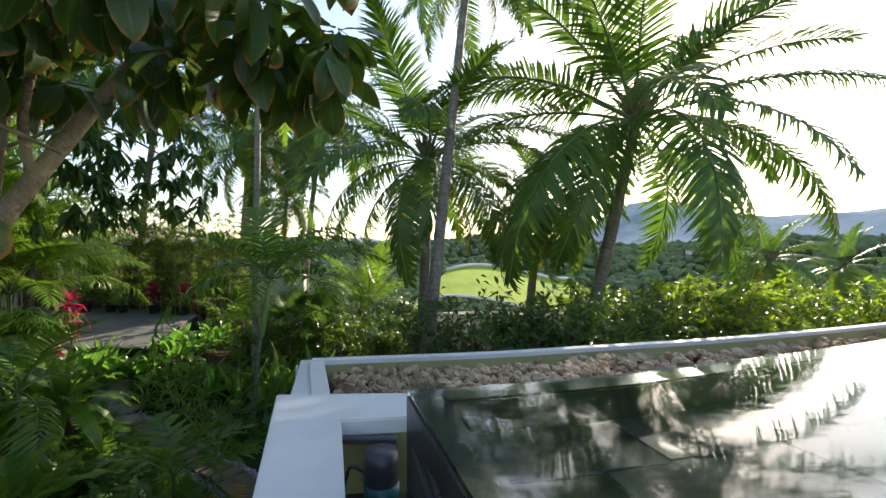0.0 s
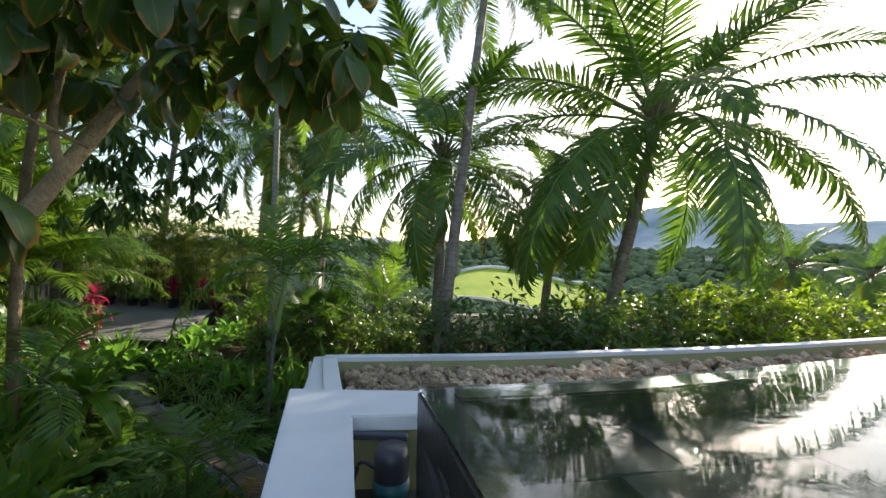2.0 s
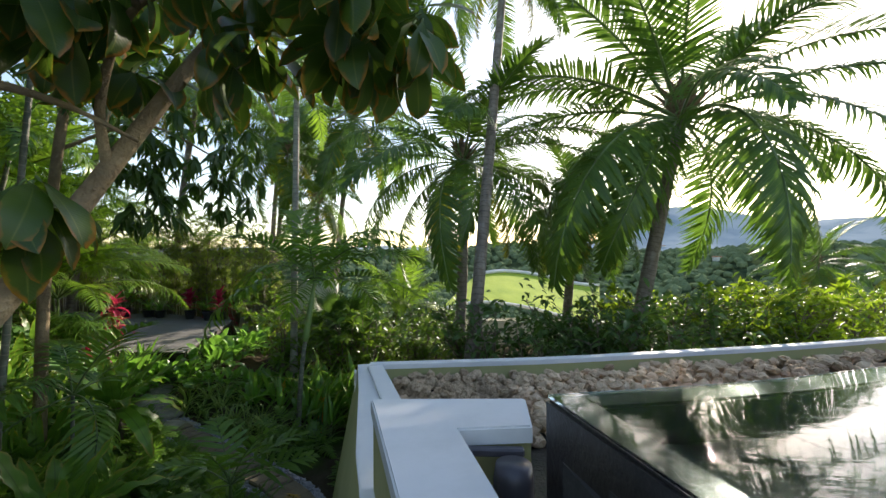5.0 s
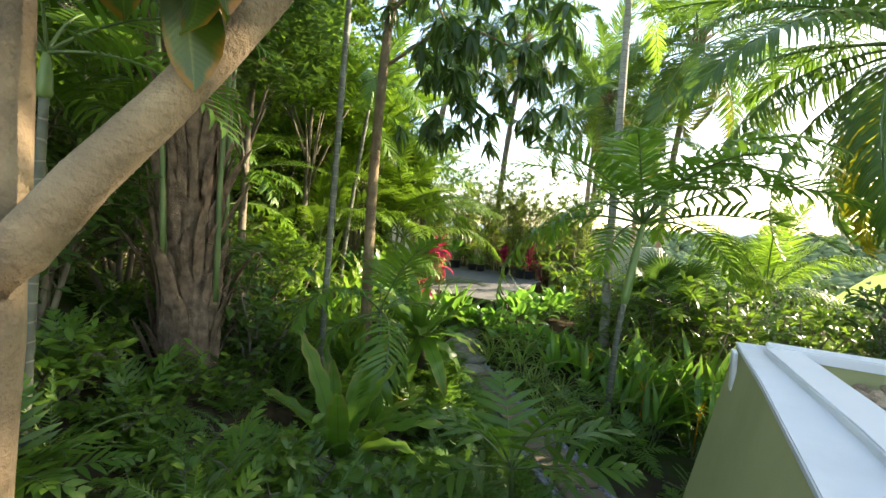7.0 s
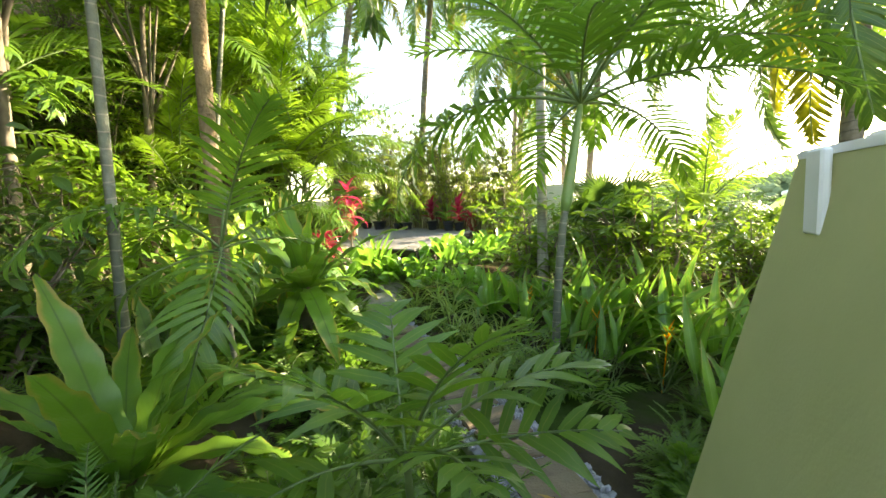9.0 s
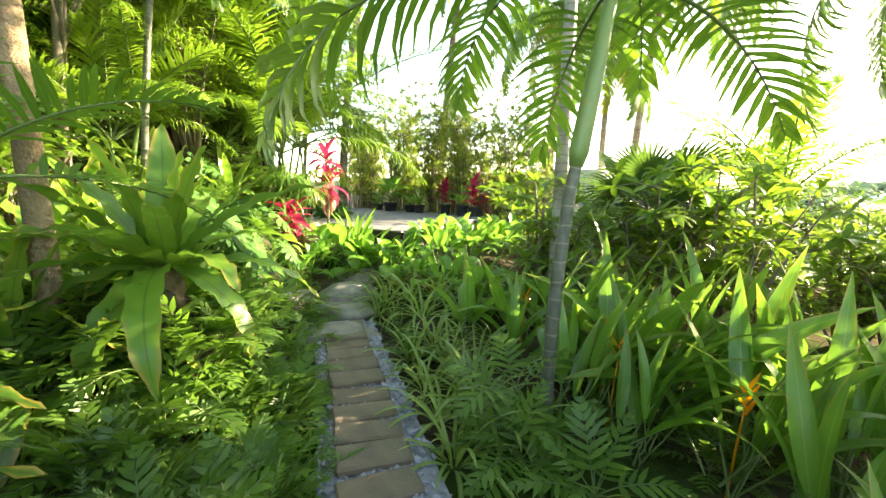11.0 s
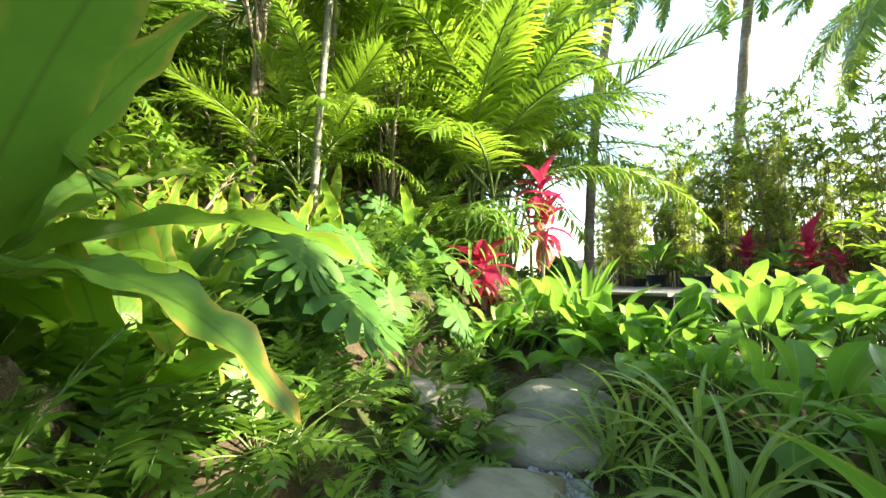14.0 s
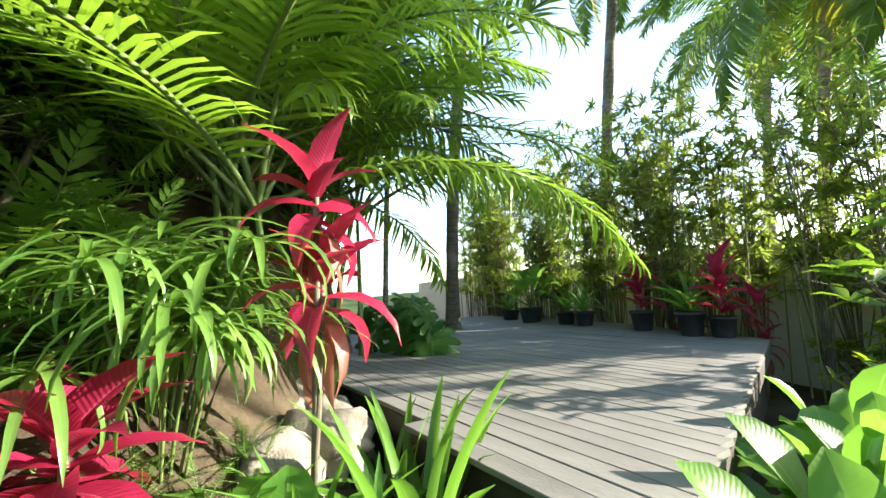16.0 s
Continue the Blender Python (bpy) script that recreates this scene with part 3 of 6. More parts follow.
# ---- steps, path and deck ----
def build_path():
    stairs = root("garden_steps", (0, 0, 0), "rough stone steps down beside the planter wall", "steps", kind="structure")
    line = smooth_line([(-1.0, 0.3, 0), (-1.5, 1.5, 0), (-1.85, 2.7, 0), (-2.3, 3.8, 0), (-2.65, 5.2, 0)], 13)
    for i, p in enumerate(line[:-1]):
        q = (line[i + 1] - p)
        z = -0.165 * (i + 1)
        bm_me = box_data("step", (1.0, 0.48, 0.34), STONE, 0.025, 0.02)
        piece("step", bm_me, stairs, pose(p.x + 0.05, p.y + 0.2, z - 0.17, 0, 0, math.degrees(math.atan2(q.y, q.x)) - 90))
    way = root("garden_path", (0, 0, 0), "mossy brown pavers set in blue-grey gravel", "path", kind="structure")
    line = smooth_line([(-2.75, 5.6, 0), (-3.3, 6.2, 0), (-4.25, 6.85, 0), (-5.2, 7.5, 0), (-6.2, 8.15, 0), (-7.0, 8.7, 0)], 60)
    pm = [box_data("paver", (0.24, 0.50, 0.07), PAVER, 0.018, 0.014) for _ in range(1)]
    for i in range(0, 58, 3):
        p, q = line[i], line[i + 2] - line[i]
        a = math.degrees(math.atan2(q.y, q.x))
        n = Vector((-q.y, q.x, 0)).normalized()
        s = 0.93 + 0.12 * ((i * 7) % 5) / 5
        for off, wd in ((0.02, 1.0),):
            c = p + n * off
            piece("paver", pm[0], way, pose(c.x, c.y, -2.20 + 0.008 * (i % 4), (i * 5 % 7 - 3) * 0.6, (i * 3 % 5 - 2) * 0.7, a + (i % 5 - 2) * 2.5) @ Matrix.Diagonal((s, 0.96 + 0.1 * (i % 3), 1, 1)))
    rng = random.Random(9)
    v, f = [], []
    metas = [rock_data("pebble", GRAVEL, k, 1, 0.5, 0.55) for k in range(4)]
    for _ in range(2600):
        i = rng.randrange(0, 60)
        p = line[i].lerp(line[i + 1], rng.random())
        q = (line[i + 1] - line[i]).normalized()
        side_ = rng.uniform(-0.36, 0.36)
        c = p + Vector((-q.y, q.x, 0)) * side_
        s = rng.uniform(0.012, 0.03)
        m = Matrix.Translation((c.x, c.y, -2.21 + rng.uniform(0, 0.012))) @ Euler((rng.random(), rng.random(), rng.uniform(0, 6.3))).to_matrix().to_4x4() @ Matrix.Diagonal((s * 1.3, s, s, 1))
        me, o = metas[_ % 4], len(v)
        v += [(m @ w.co)[:] for w in me.vertices]
        f += [tuple(o + k for k in pl.vertices) for pl in me.polygons]
    me = bpy.data.meshes.new("gravel")
    me.from_pydata(v, [], f)
    me.materials.append(GRAVEL)
    tagged(piece("gravel", me, way), kind="stuff")
    bed = prism("gravel_bed", band(line[::4], 0.36, 0.36), -2.6, -2.215, GRAVEL, 0)
    piece("gravel_bed", bed, way)
    for k, (x, y, z, sx, sy, sz, rz) in enumerate([(-6.75, 8.35, -2.17, 0.55, 0.42, 0.13, 30), (-7.35, 8.95, -2.12, 0.5, 0.4, 0.15, 10), (-7.75, 9.35, -1.98, 0.52, 0.38, 0.2, 50),
                                                   (-8.15, 9.85, -1.82, 0.5, 0.4, 0.22, 20), (-8.45, 10.35, -1.62, 0.55, 0.38, 0.24, 15)]):
        st = new("stepping_stone", rock_data("stepping_stone", STONE, 30 + k, 3, 0.25, 0.9))
        st.matrix_basis = pose(x, y, z - sz * 0.55, 0, 0, rz) @ Matrix.Diagonal((sx, sy, sz, 1))
        tagged(st, "flat weathered grey stepping stone on the path", "stone", "stepping stones")


DECK_Z = -1.2
DECK = [(-7.95, 10.70), (-9.6, 16.0), (-17.5, 19.5), (-19.0, 14.5), (-14.0, 11.1), (-9.3, 10.76)]


def build_deck():
    deck = root("timber_deck", (0, 0, 0), "weathered grey timber deck dappled with shade", "deck", kind="structure")

    def span(y):
        xs = []
        for i, (x0, y0) in enumerate(DECK):
            x1, y1 = DECK[(i + 1) % len(DECK)]
            if (y0 - y) * (y1 - y) < 0:
                xs.append(x0 + (x1 - x0) * (y - y0) / (y1 - y0))
        return (min(xs), max(xs)) if len(xs) > 1 else None
    unit = box_data("board", (1, 0.136, 0.03), PLANK, 0)
    bmx = bmesh.new()
    bmx.from_mesh(unit)
    bmesh.ops.bevel(bmx, geom=[e for e in bmx.edges if abs((e.verts[0].co - e.verts[1].co).x) > 0.5], offset=0.004, segments=1, affect="EDGES")
    bmx.to_mesh(unit)
    bmx.free()
    rng = random.Random(2)
    y, k = 10.78, 0
    while y < 19.4:
        sp = span(y)
        if sp and sp[1] - sp[0] > 0.2:
            a, b = sp
            cuts = [a] + sorted(c for c in (a + (b - a) * (0.35 + 0.3 * ((k * 7) % 5) / 5),) if b - a > 4) + [b]
            for c0, c1 in zip(cuts[:-1], cuts[1:]):
                piece("board", unit, deck, pose((c0 + c1) / 2, y, DECK_Z - 0.015 + rng.uniform(-0.002, 0.002), 0, 0, rng.uniform(-0.03, 0.03)) @ Matrix.Diagonal((c1 - c0 - 0.004, 1, 1, 1)))
        y += 0.1425
        k += 1
    inner = [(x * 0.975 - 0.32, yy * 0.975 + 0.36) for x, yy in DECK]
    piece("underframe", prism("underframe", inner, -2.3, DECK_Z - 0.035, DARKWOOD, 0), deck, label="dark timber underframe")
    piece("fascia", prism("fascia", band([(-14.0, 11.14, 0), (-9.3, 10.83, 0), (-7.99, 10.76, 0), (-9.58, 15.9, 0)], 0.0, 0.03)[::1], DECK_Z - 0.16, DECK_Z - 0.034, DARKWOOD, 0), deck)


build_path()
build_deck()


# ---- walls and buildings beyond ----
def build_distance():
    wall = [(-30.0, 22.5, 0), (-17.5, 19.9, 0), (-9.3, 18.2, 0), (-6.0, 17.6, 0)]
    tagged(new("wall_garden", prism("wall_garden", band(wall, 0.25, 0.0), -4, 0.25, PALEWALL, 0.02)), "pale rendered garden wall behind the bamboo", "wall", kind="structure")
    house = root("villa", (0, 0, 0), "cream villa wall with a white-edged curved grass roof", "house")
    roof = smooth_line([(0.3, 36.5, 0), (3.2, 38.0, 0), (7.0, 38.3, 0), (11.2, 37.0, 0)], 12)
    mb = Mesh()
    zs = [-1.6 + 1.2 * math.sin(math.pi * min(1, 0.25 + i / 12 * 0.85)) for i in range(13)]
    for i, p in enumerate(roof):
        for s in range(5):
            mb.v.append((p.x - s * 0.6, p.y - s * 1.9, zs[i] - 0.42 * s))
    for i in range(12):
        for s in range(4):
            a = i * 5 + s
            mb.face((a, a + 1, a + 6, a + 5), ((0, 0), (0, 1), (1, 1), (1, 0)))
    piece("grass_roof", mb.data("grass_roof", LAWN), house, label="bright green lawn roof")
    mb = Mesh()
    tube(mb, [(p.x, p.y, zs[i] + 0.12) for i, p in enumerate(roof)], [0.16] * 13, 6)
    piece("roof_edge", mb.data("roof_edge", WHITE), house, label="white roof edge")
    mb = Mesh()
    tube(mb, [(p.x - 2.4, p.y - 7.7, zs[i] - 1.75) for i, p in enumerate(roof)], [0.12] * 13, 6)
    piece("roof_edge", mb.data("roof_edge", WHITE), house, label="white roof edge")
    front = [(p.x - 2.4, p.y - 7.6, 0) for p in roof]
    piece("wall_front", prism("wall_front", band(front, 0.3, 0.0), -14, -3.4, CREAM, 0), house, label="cream rendered wall")
    piece("terrace_wall", prism("terrace_wall", [(9.2, 25.2), (9.5, 24.9), (17.5, 32.0), (17.2, 32.3)], -14, -3.1, CREAM, 0.02), house, label="cream rendered parapet")
    piece("terrace_wall", prism("terrace_wall", [(0.0, 26.2), (0.0, 25.9), (9.4, 25.0), (9.3, 25.4)], -14, -2.75, CREAM, 0.02), house, label="cream rendered parapet")
    piece("coping", prism("coping", [(9.1, 25.25), (9.5, 24.8), (17.6, 32.0), (17.2, 32.4)], -3.1, -2.98, WHITE, 0.02), house)
    rng = random.Random(12)
    metas = [box_data("house_body", (9, 7, 5), PALEWALL, 0.05), box_data("house_roof", (10, 8, 1.2), TERRACOTTA, 0.4)]
    for k in range(26):
        az, r = radians(rng.uniform(3, 46)), rng.uniform(480, 2300)
        if k < 9:
            az, r = radians(rng.uniform(27, 35)), rng.uniform(1500, 2300)
        x, y = r * math.sin(az), r * math.cos(az)
        h = root("far_house", (x, y, ground_at(x, y)), "small pale house far off on the wooded hillside", "house", "hillside houses")
        h.rotation_euler = (0, 0, rng.uniform(0, 3))
        h.scale = (0.8 + r / 2500,) * 3
        piece("wall", metas[0], h, pose(0, 0, 2))
        piece("roof", metas[1], h, pose(0, 0, 5))


build_distance()


# ---- kinds of plants ----
RNG = random.Random(21)


def turned(at, az, elev, roll=0.0, s=1.0):
    """A pose whose x axis points at the azimuth az and rises by elev (degrees)."""
    return Matrix.Translation(at) @ Matrix.Rotation(radians(az), 4, "Z") @ Matrix.Rotation(radians(-elev), 4, "Y") @ Matrix.Rotation(radians(roll), 4, "X") @ Matrix.Diagonal((s, s, s, 1))


def frond_data(name, length, pairs, leaflet, width, bend, hang, mats, bare=0.2, vee=0.25, seed=1, seg=3, end=0.35):
    """A feather leaf: a bending stalk with leaflets on both sides."""
    rng = random.Random(seed)
    mb = Mesh()
    spine = arc_points(length, 0.0, bend, 14)
    tube(mb, spine, [0.016 * length / 2.5 * (1.15 - 0.95 * i / 14) + 0.002 for i in range(15)], 4, 1, False)
    for k in range(pairs):
        s = bare + (1 - bare) * (k + 0.5) / pairs
        f = s * 14
        i = min(int(f), 13)
        p = spine[i].lerp(spine[i + 1], f - i)
        t = (spine[i + 1] - spine[i]).normalized()
        up = Vector((-t.z, 0, t.x))
        u = (k + 0.5) / pairs
        ln = leaflet * (math.sin(math.pi * (0.16 + 0.74 * u)) ** 0.8 * (1 - end) + end * (1 - u)) * rng.uniform(0.9, 1.08)
        for side in (-1, 1):
            a = radians(72 - 45 * u + rng.uniform(-7, 7))
            d = (t * math.cos(a) + Vector((0, side, 0)) * math.sin(a) + up * (vee + rng.uniform(-0.14, 0.14))).normalized()
            y = up.cross(d).normalized()
            z = d.cross(y)
            m = Matrix((d, y, z)).transposed().to_4x4()
            m.translation = p
            ribbon(mb, m, ln, width * rng.uniform(0.85, 1.1), 0.0, hang * rng.uniform(0.6, 1.25), seg)
    return mb.data(name, *mats)


def fan_data(name, radius, fingers, mats):
    mb = Mesh()
    tube(mb, arc_points(radius * 1.1, 0, 0.15, 4), [0.012] * 5, 4, 1, False)
    hub = arc_points(radius * 1.1, 0, 0.15, 4)[-1]
    for k in range(fingers):
        a = radians(-125 + 250 * k / (fingers - 1))
        m = Matrix.Translation(hub) @ Matrix.Rotation(a, 4, "Z")
        blade(mb, m, radius * (1 - 0.12 * abs(math.sin(a))), radius * 0.085, 0.12, 0.5, 4, 0.6, "strap")
    return mb.data(name, *mats)


def split_leaf_data(name, length, seed, mats):
    """A heart-shaped leaf, whole along its midrib and cut into lobes towards the margin."""
    rng = random.Random(seed)
    mb = Mesh()
    lobes = 7
    for side in (-1, 1):
        rays = []
        for j in range(lobes + 1):
            u = j / lobes
            a = radians(148 - 138 * u ** 0.85)
            reach = length * (0.40 + 0.26 * math.sin(math.pi * (0.12 + 0.80 * u))) * rng.uniform(0.95, 1.05)
            rays.append((Vector((length * (0.16 + 0.62 * u), 0, 0)), Vector((math.cos(a), side * math.sin(a), 0)), reach, u))

        def spot(j, k, f):
            """A point between ray j and the next, k across and f out, on the drooping leaf."""
            (o0, d0, r0, u0), (o1, d1, r1, u1) = rays[j], rays[j + 1]
            p = (o0 + d0 * r0 * f).lerp(o1 + d1 * r1 * f, k)
            z = 0.16 * abs(p.y) - 0.55 * p.y * p.y / length - 0.30 * p.x * p.x / length + 0.02 * length * math.sin(9 * f + j)
            return (p.x, p.y, z), (u0 + (u1 - u0) * k, 0.5 + 0.5 * side * f)
        for j in range(lobes):
            slit = rng.uniform(0.36, 0.50)
            rows = [(0.0, 0.0), (slit * 0.6, 0.0), (slit, 0.02), (slit + 0.12, 0.12), (0.80, 0.13), (0.95, 0.24), (1.03, 0.42)]
            base = len(mb.v)
            uvs = []
            for f, cut in rows:
                for k in (cut, 0.5, 1 - cut):
                    co, uv = spot(j, k, f * (1.04 if k == 0.5 and f > 0.7 else 1.0))
                    mb.v.append(co)
                    uvs.append(uv)
            for i in range(len(rows) - 1):
                for c in (0, 1):
                    idx = (base + 3 * i + c, base + 3 * i + c + 1, base + 3 * i + c + 4, base + 3 * i + c + 3)
                    mb.face(idx if side < 0 else idx[::-1], [uvs[q - base] for q in (idx if side < 0 else idx[::-1])])
    return mb.data(name, *mats)


def gathered(name, bits):
    """Several placed meshes of one make-up as one mesh."""
    mb = Mesh()
    for me, m in bits:
        o = len(mb.v)
        mb.v += [(m @ w.co)[:] for w in me.vertices]
        layer = me.uv_layers[0].data
        for p in me.polygons:
            mb.face(tuple(o + k for k in p.vertices), [tuple(layer[q].uv) for q in p.loop_indices], p.material_index)
    return mb.data(name, *bits[0][0].materials)


COCO_FRONDS = [frond_data("frond", 3.6, 68, 0.84, 0.050, b, h, (COCO, STEM), 0.2, v, k) for k, (b, h, v) in enumerate([(1.2, 1.2, 0.25), (1.6, 1.6, 0.1), (0.8, 0.9, 0.35)])]
COCO_HANG = [frond_data("frond", 3.2, 54, 0.8, 0.05, b, 1.3, (COCO_OLD, STEM), 0.2, 0.0, 7 + k) for k, b in enumerate((1.2, 1.6))]
ARECA_FRONDS = [frond_data("frond", 1.45, 21, 0.46, 0.042, b, h, (ARECA, STEM), 0.22, v, 20 + k) for k, (b, h, v) in enumerate([(1.25, 1.1, 0.3), (1.75, 1.4, 0.15), (0.9, 0.8, 0.4)])]
BRIGHT_FRONDS = [frond_data("frond", 2.5, 40, 0.62, 0.034, b, h, (ARECA_BRIGHT, STEM), 0.2, v, 30 + k) for k, (b, h, v) in enumerate([(1.0, 1.0, 0.3), (1.5, 1.5, 0.1), (0.6, 0.6, 0.4)])]
WIDE_FRONDS = [frond_data("frond", 0.85, 8, 0.40, 0.062, b, 0.7, (ARECA, STEM), 0.3, 0.2, 40 + k, 4, 0.7) for k, b in enumerate((0.9, 1.3, 0.5))]
DRY_FROND = frond_data("dry_frond", 0.9, 14, 0.32, 0.035, 1.3, 0.9, (DRY, DRY), 0.2, 0.1, 49)
FERN_FRONDS = [frond_data("frond", 0.62, 22, 0.085, 0.026, b, 0.3, (FERN, STEM), 0.12, 0.05, 50 + k, 1, 0.1) for k, b in enumerate((0.8, 1.3, 0.5))]
OAK_FRONDS = [frond_data("frond", 0.62, 8, 0.23, 0.046, b, 0.5, (FERN, STEM), 0.25, 0.12, 60 + k, 3, 0.6) for k, b in enumerate((0.8, 1.2, 0.4))]
FAN_LEAF = fan_data("fan_leaf", 0.75, 26, (BROAD_DARK, STEM))
SPLIT_LEAVES = [split_leaf_data("leaf", 0.56, k, (MONST, STEM)) for k in range(4)]


def blade_data(name, length, width, rise, bend, seg, fold, shape, wave, mats, ph=0.0, stalk=0.0, waves=5.0):
    mb = Mesh()
    m = Matrix.Identity(4)
    if stalk:
        tube(mb, arc_points(stalk, rise, 0.1, 4), [0.010, 0.009, 0.008, 0.007, 0.006], 4, 1, False)
        end = arc_points(stalk, rise, 0.1, 4)[-1]
        m = Matrix.Translation(end)
    blade(mb, m, length, width, rise, bend, seg, fold, shape, wave, 0, ph, waves)
    return mb.data(name, *mats)


NEST_LEAVES = [blade_data("leaf", 1.0, 0.175, 0.0, b, 22, 0.22, "strap", 0.09, (NEST, STEM), k, 0, 5.0) for k, b in enumerate((0.7, 1.2, 1.7, 0.35))]
HELI_LEAVES = [blade_data("leaf", 0.9, 0.115, 0.0, b, 10, 0.35, "lance", 0.025, (HELI, STEM), k, 0.3) for k, b in enumerate((0.5, 1.0, 1.6))]
BROAD_LEAVES = [blade_data("leaf", 0.34, 0.17, 0.1, b, 6, 0.3, "paddle", 0.02, (BROAD, STEM), k, 0.28) for k, b in enumerate((0.7, 1.2, 1.7))]
STRIPE_LEAVES = [blade_data("leaf", 0.62, 0.032, 0.0, b, 8, 0.4, "strap", 0.0, (STRIPE, STEM)) for b in (1.3, 2.0, 2.6)]
LILY_LEAVES = [blade_data("leaf", 0.72, 0.052, 0.0, b, 8, 0.35, "strap", 0.0, (BROAD, STEM)) for b in (0.6, 1.3, 2.0)]
RED_LEAVES = [blade_data("leaf", 0.48, 0.155, 0.0, b, 9, 0.4, "lance", 0.03, (RED, STEM), k) for k, b in enumerate((0.8, 1.5, 2.1))]
RED_OLD_LEAVES = [blade_data("leaf", 0.44, 0.09, 0.0, b, 9, 0.4, "lance", 0.04, (RED_OLD, STEM), k) for k, b in enumerate((1.0, 1.6))]
BIG_LEAVES = [blade_data("leaf", 0.48, 0.205, 0.0, b, 8, 0.25, "paddle", 0.025, (BIGLEAF, STEM), k, 0.05, 2.0) for k, b in enumerate((0.5, 0.9, 1.4))]


def coconut_palm(base, crown, r0, fronds, seed, label, size=1.0, hang=5, bow=0.15):
    rng = random.Random(seed)
    base, crown = Vector(base), Vector(crown)
    palm = root("coconut_palm", base, label, "palm tree", "coconut palms")
    d = crown - base
    side = Vector((d.y, -d.x, 0)).normalized() if d.xy.length > 0.05 else Vector((1, 0, 0))
    n = 26
    pts, rad = [], []
    for i in range(n + 1):
        s = i / n
        pts.append(d * s + d.xy.to_3d() * (0.35 * (s * s - s)) + side * bow * math.sin(math.pi * s))
        rad.append(r0 * (1.35 - 0.45 * min(1, s * 5)) * (1 - 0.28 * s) * (1 + (0.035 if i % 2 else -0.02)))
    mb = Mesh()
    tube(mb, pts, rad, 10)
    piece("trunk", mb.data("trunk", COCO_TRUNK), palm)
    mb = Mesh()
    for k in range(16):
        a = k * 2.4
        m = turned(d + Vector((0, 0, -0.25 + 0.02 * k)), math.degrees(a), 62 + rng.uniform(-10, 10))
        blade(mb, m, 0.7 * size, 0.16 * size, 0.1, 0.4, 4, 0.5, "strap")
    piece("leaf_base", mb.data("leaf_base", FIBRE), palm, label="fibrous brown leaf bases")
    for k in range(fronds):
        u = k / (fronds - 1)
        el = 74 - 98 * u ** 0.75 + rng.uniform(-7, 7)
        me = COCO_FRONDS[2 if u < 0.25 else (0 if u < 0.65 else 1)]
        piece("frond", me, palm, turned(d + Vector((0, 0, 0.1)), k * 137.5 + seed * 40 + rng.uniform(-10, 10), el, rng.uniform(-25, 25), size * rng.uniform(0.86, 1.08)))
    for k in range(hang):
        piece("frond", COCO_HANG[k % 2], palm, turned(d + Vector((0, 0, -0.05)), k * 360 / max(1, hang) + seed * 25 + rng.uniform(-20, 20), -28 + rng.uniform(-18, 6), rng.uniform(-30, 30), size * rng.uniform(0.7, 0.9)), "yellowing hanging frond")
    return palm


def stem_palm(line, r0, seed, label, frond_set, fronds=8, trunk=RING_TRUNK, shaft=0.55, size=1.0, els=(70, 5), name="feather_palm", group="slender feather palms", az0=0.0, spread_=360.0):
    """A slender ringed palm: stem, green crownshaft and a few feather leaves."""
    rng = random.Random(seed)
    base = Vector(line[0])
    palm = root(name, base, label, "palm", group)
    pts = smooth_line([Vector(p) - base for p in line], 40)
    mb = Mesh()
    tube(mb, pts, [r0 * (1.25 - 0.35 * min(1, i / 5)) * (1 - 0.22 * i / 40) * (1.05 if i % 4 == 0 else 1) for i in range(41)], 12)
    piece("stem", mb.data("stem", trunk), palm)
    top = pts[-1]
    d = (pts[-1] - pts[-4]).normalized()
    if shaft:
        mb = Mesh()
        q = [top + d * shaft * s for s in (0, 0.08, 0.4, 0.8, 1)]
        tube(mb, q, [r0 * c for c in (0.85, 1.2, 1.1, 0.75, 0.35)], 10)
        piece("crownshaft", mb.data("crownshaft", SHAFT), palm, label="smooth green crownshaft")
        top = top + d * shaft * 0.9
    for k in range(fronds):
        u = k / max(1, fronds - 1)
        el = els[0] + (els[1] - els[0]) * u + rng.uniform(-8, 8)
        piece("frond", frond_set[(k + seed) % len(frond_set)], palm, turned(top, az0 + (k * 137.5 % 360) * spread_ / 360 + rng.uniform(-12, 12), el, rng.uniform(-20, 20), size * rng.uniform(0.88, 1.1)))
    return palm


def palm_clump(at, stems, seed, label, frond_set, height, size, name="clumping_palm", per=7, lean=18):
    rng = random.Random(seed)
    at = Vector((at[0], at[1], ground_at(at[0], at[1]) if len(at) < 3 else at[2]))
    palm = root(name, at, label, "palm", "clumping palms")
    for j in range(stems):
        az, h = rng.uniform(0, 360), height * rng.uniform(0.55, 1.1)
        o = Vector((rng.uniform(-0.3, 0.3), rng.uniform(-0.3, 0.3), -0.05))
        tip = o + Vector((math.cos(radians(az)) * h * 0.2, math.sin(radians(az)) * h * 0.2, h))
        mb = Mesh()
        tube(mb, smooth_line([o, o.lerp(tip, 0.5) + Vector((0, 0, h * 0.06)), tip], 8), [0.035 * (1.1 - 0.06 * i) for i in range(9)], 6)
        piece("stem", mb.data("stem", SHAFT), palm)
        for k in range(per):
            piece("frond", frond_set[(k + j) % len(frond_set)], palm, turned(tip, az + k * 137.5, 78 - 62 * k / per + rng.uniform(-10, 10), rng.uniform(-20, 20), size * rng.uniform(0.8, 1.1)))
    return palm


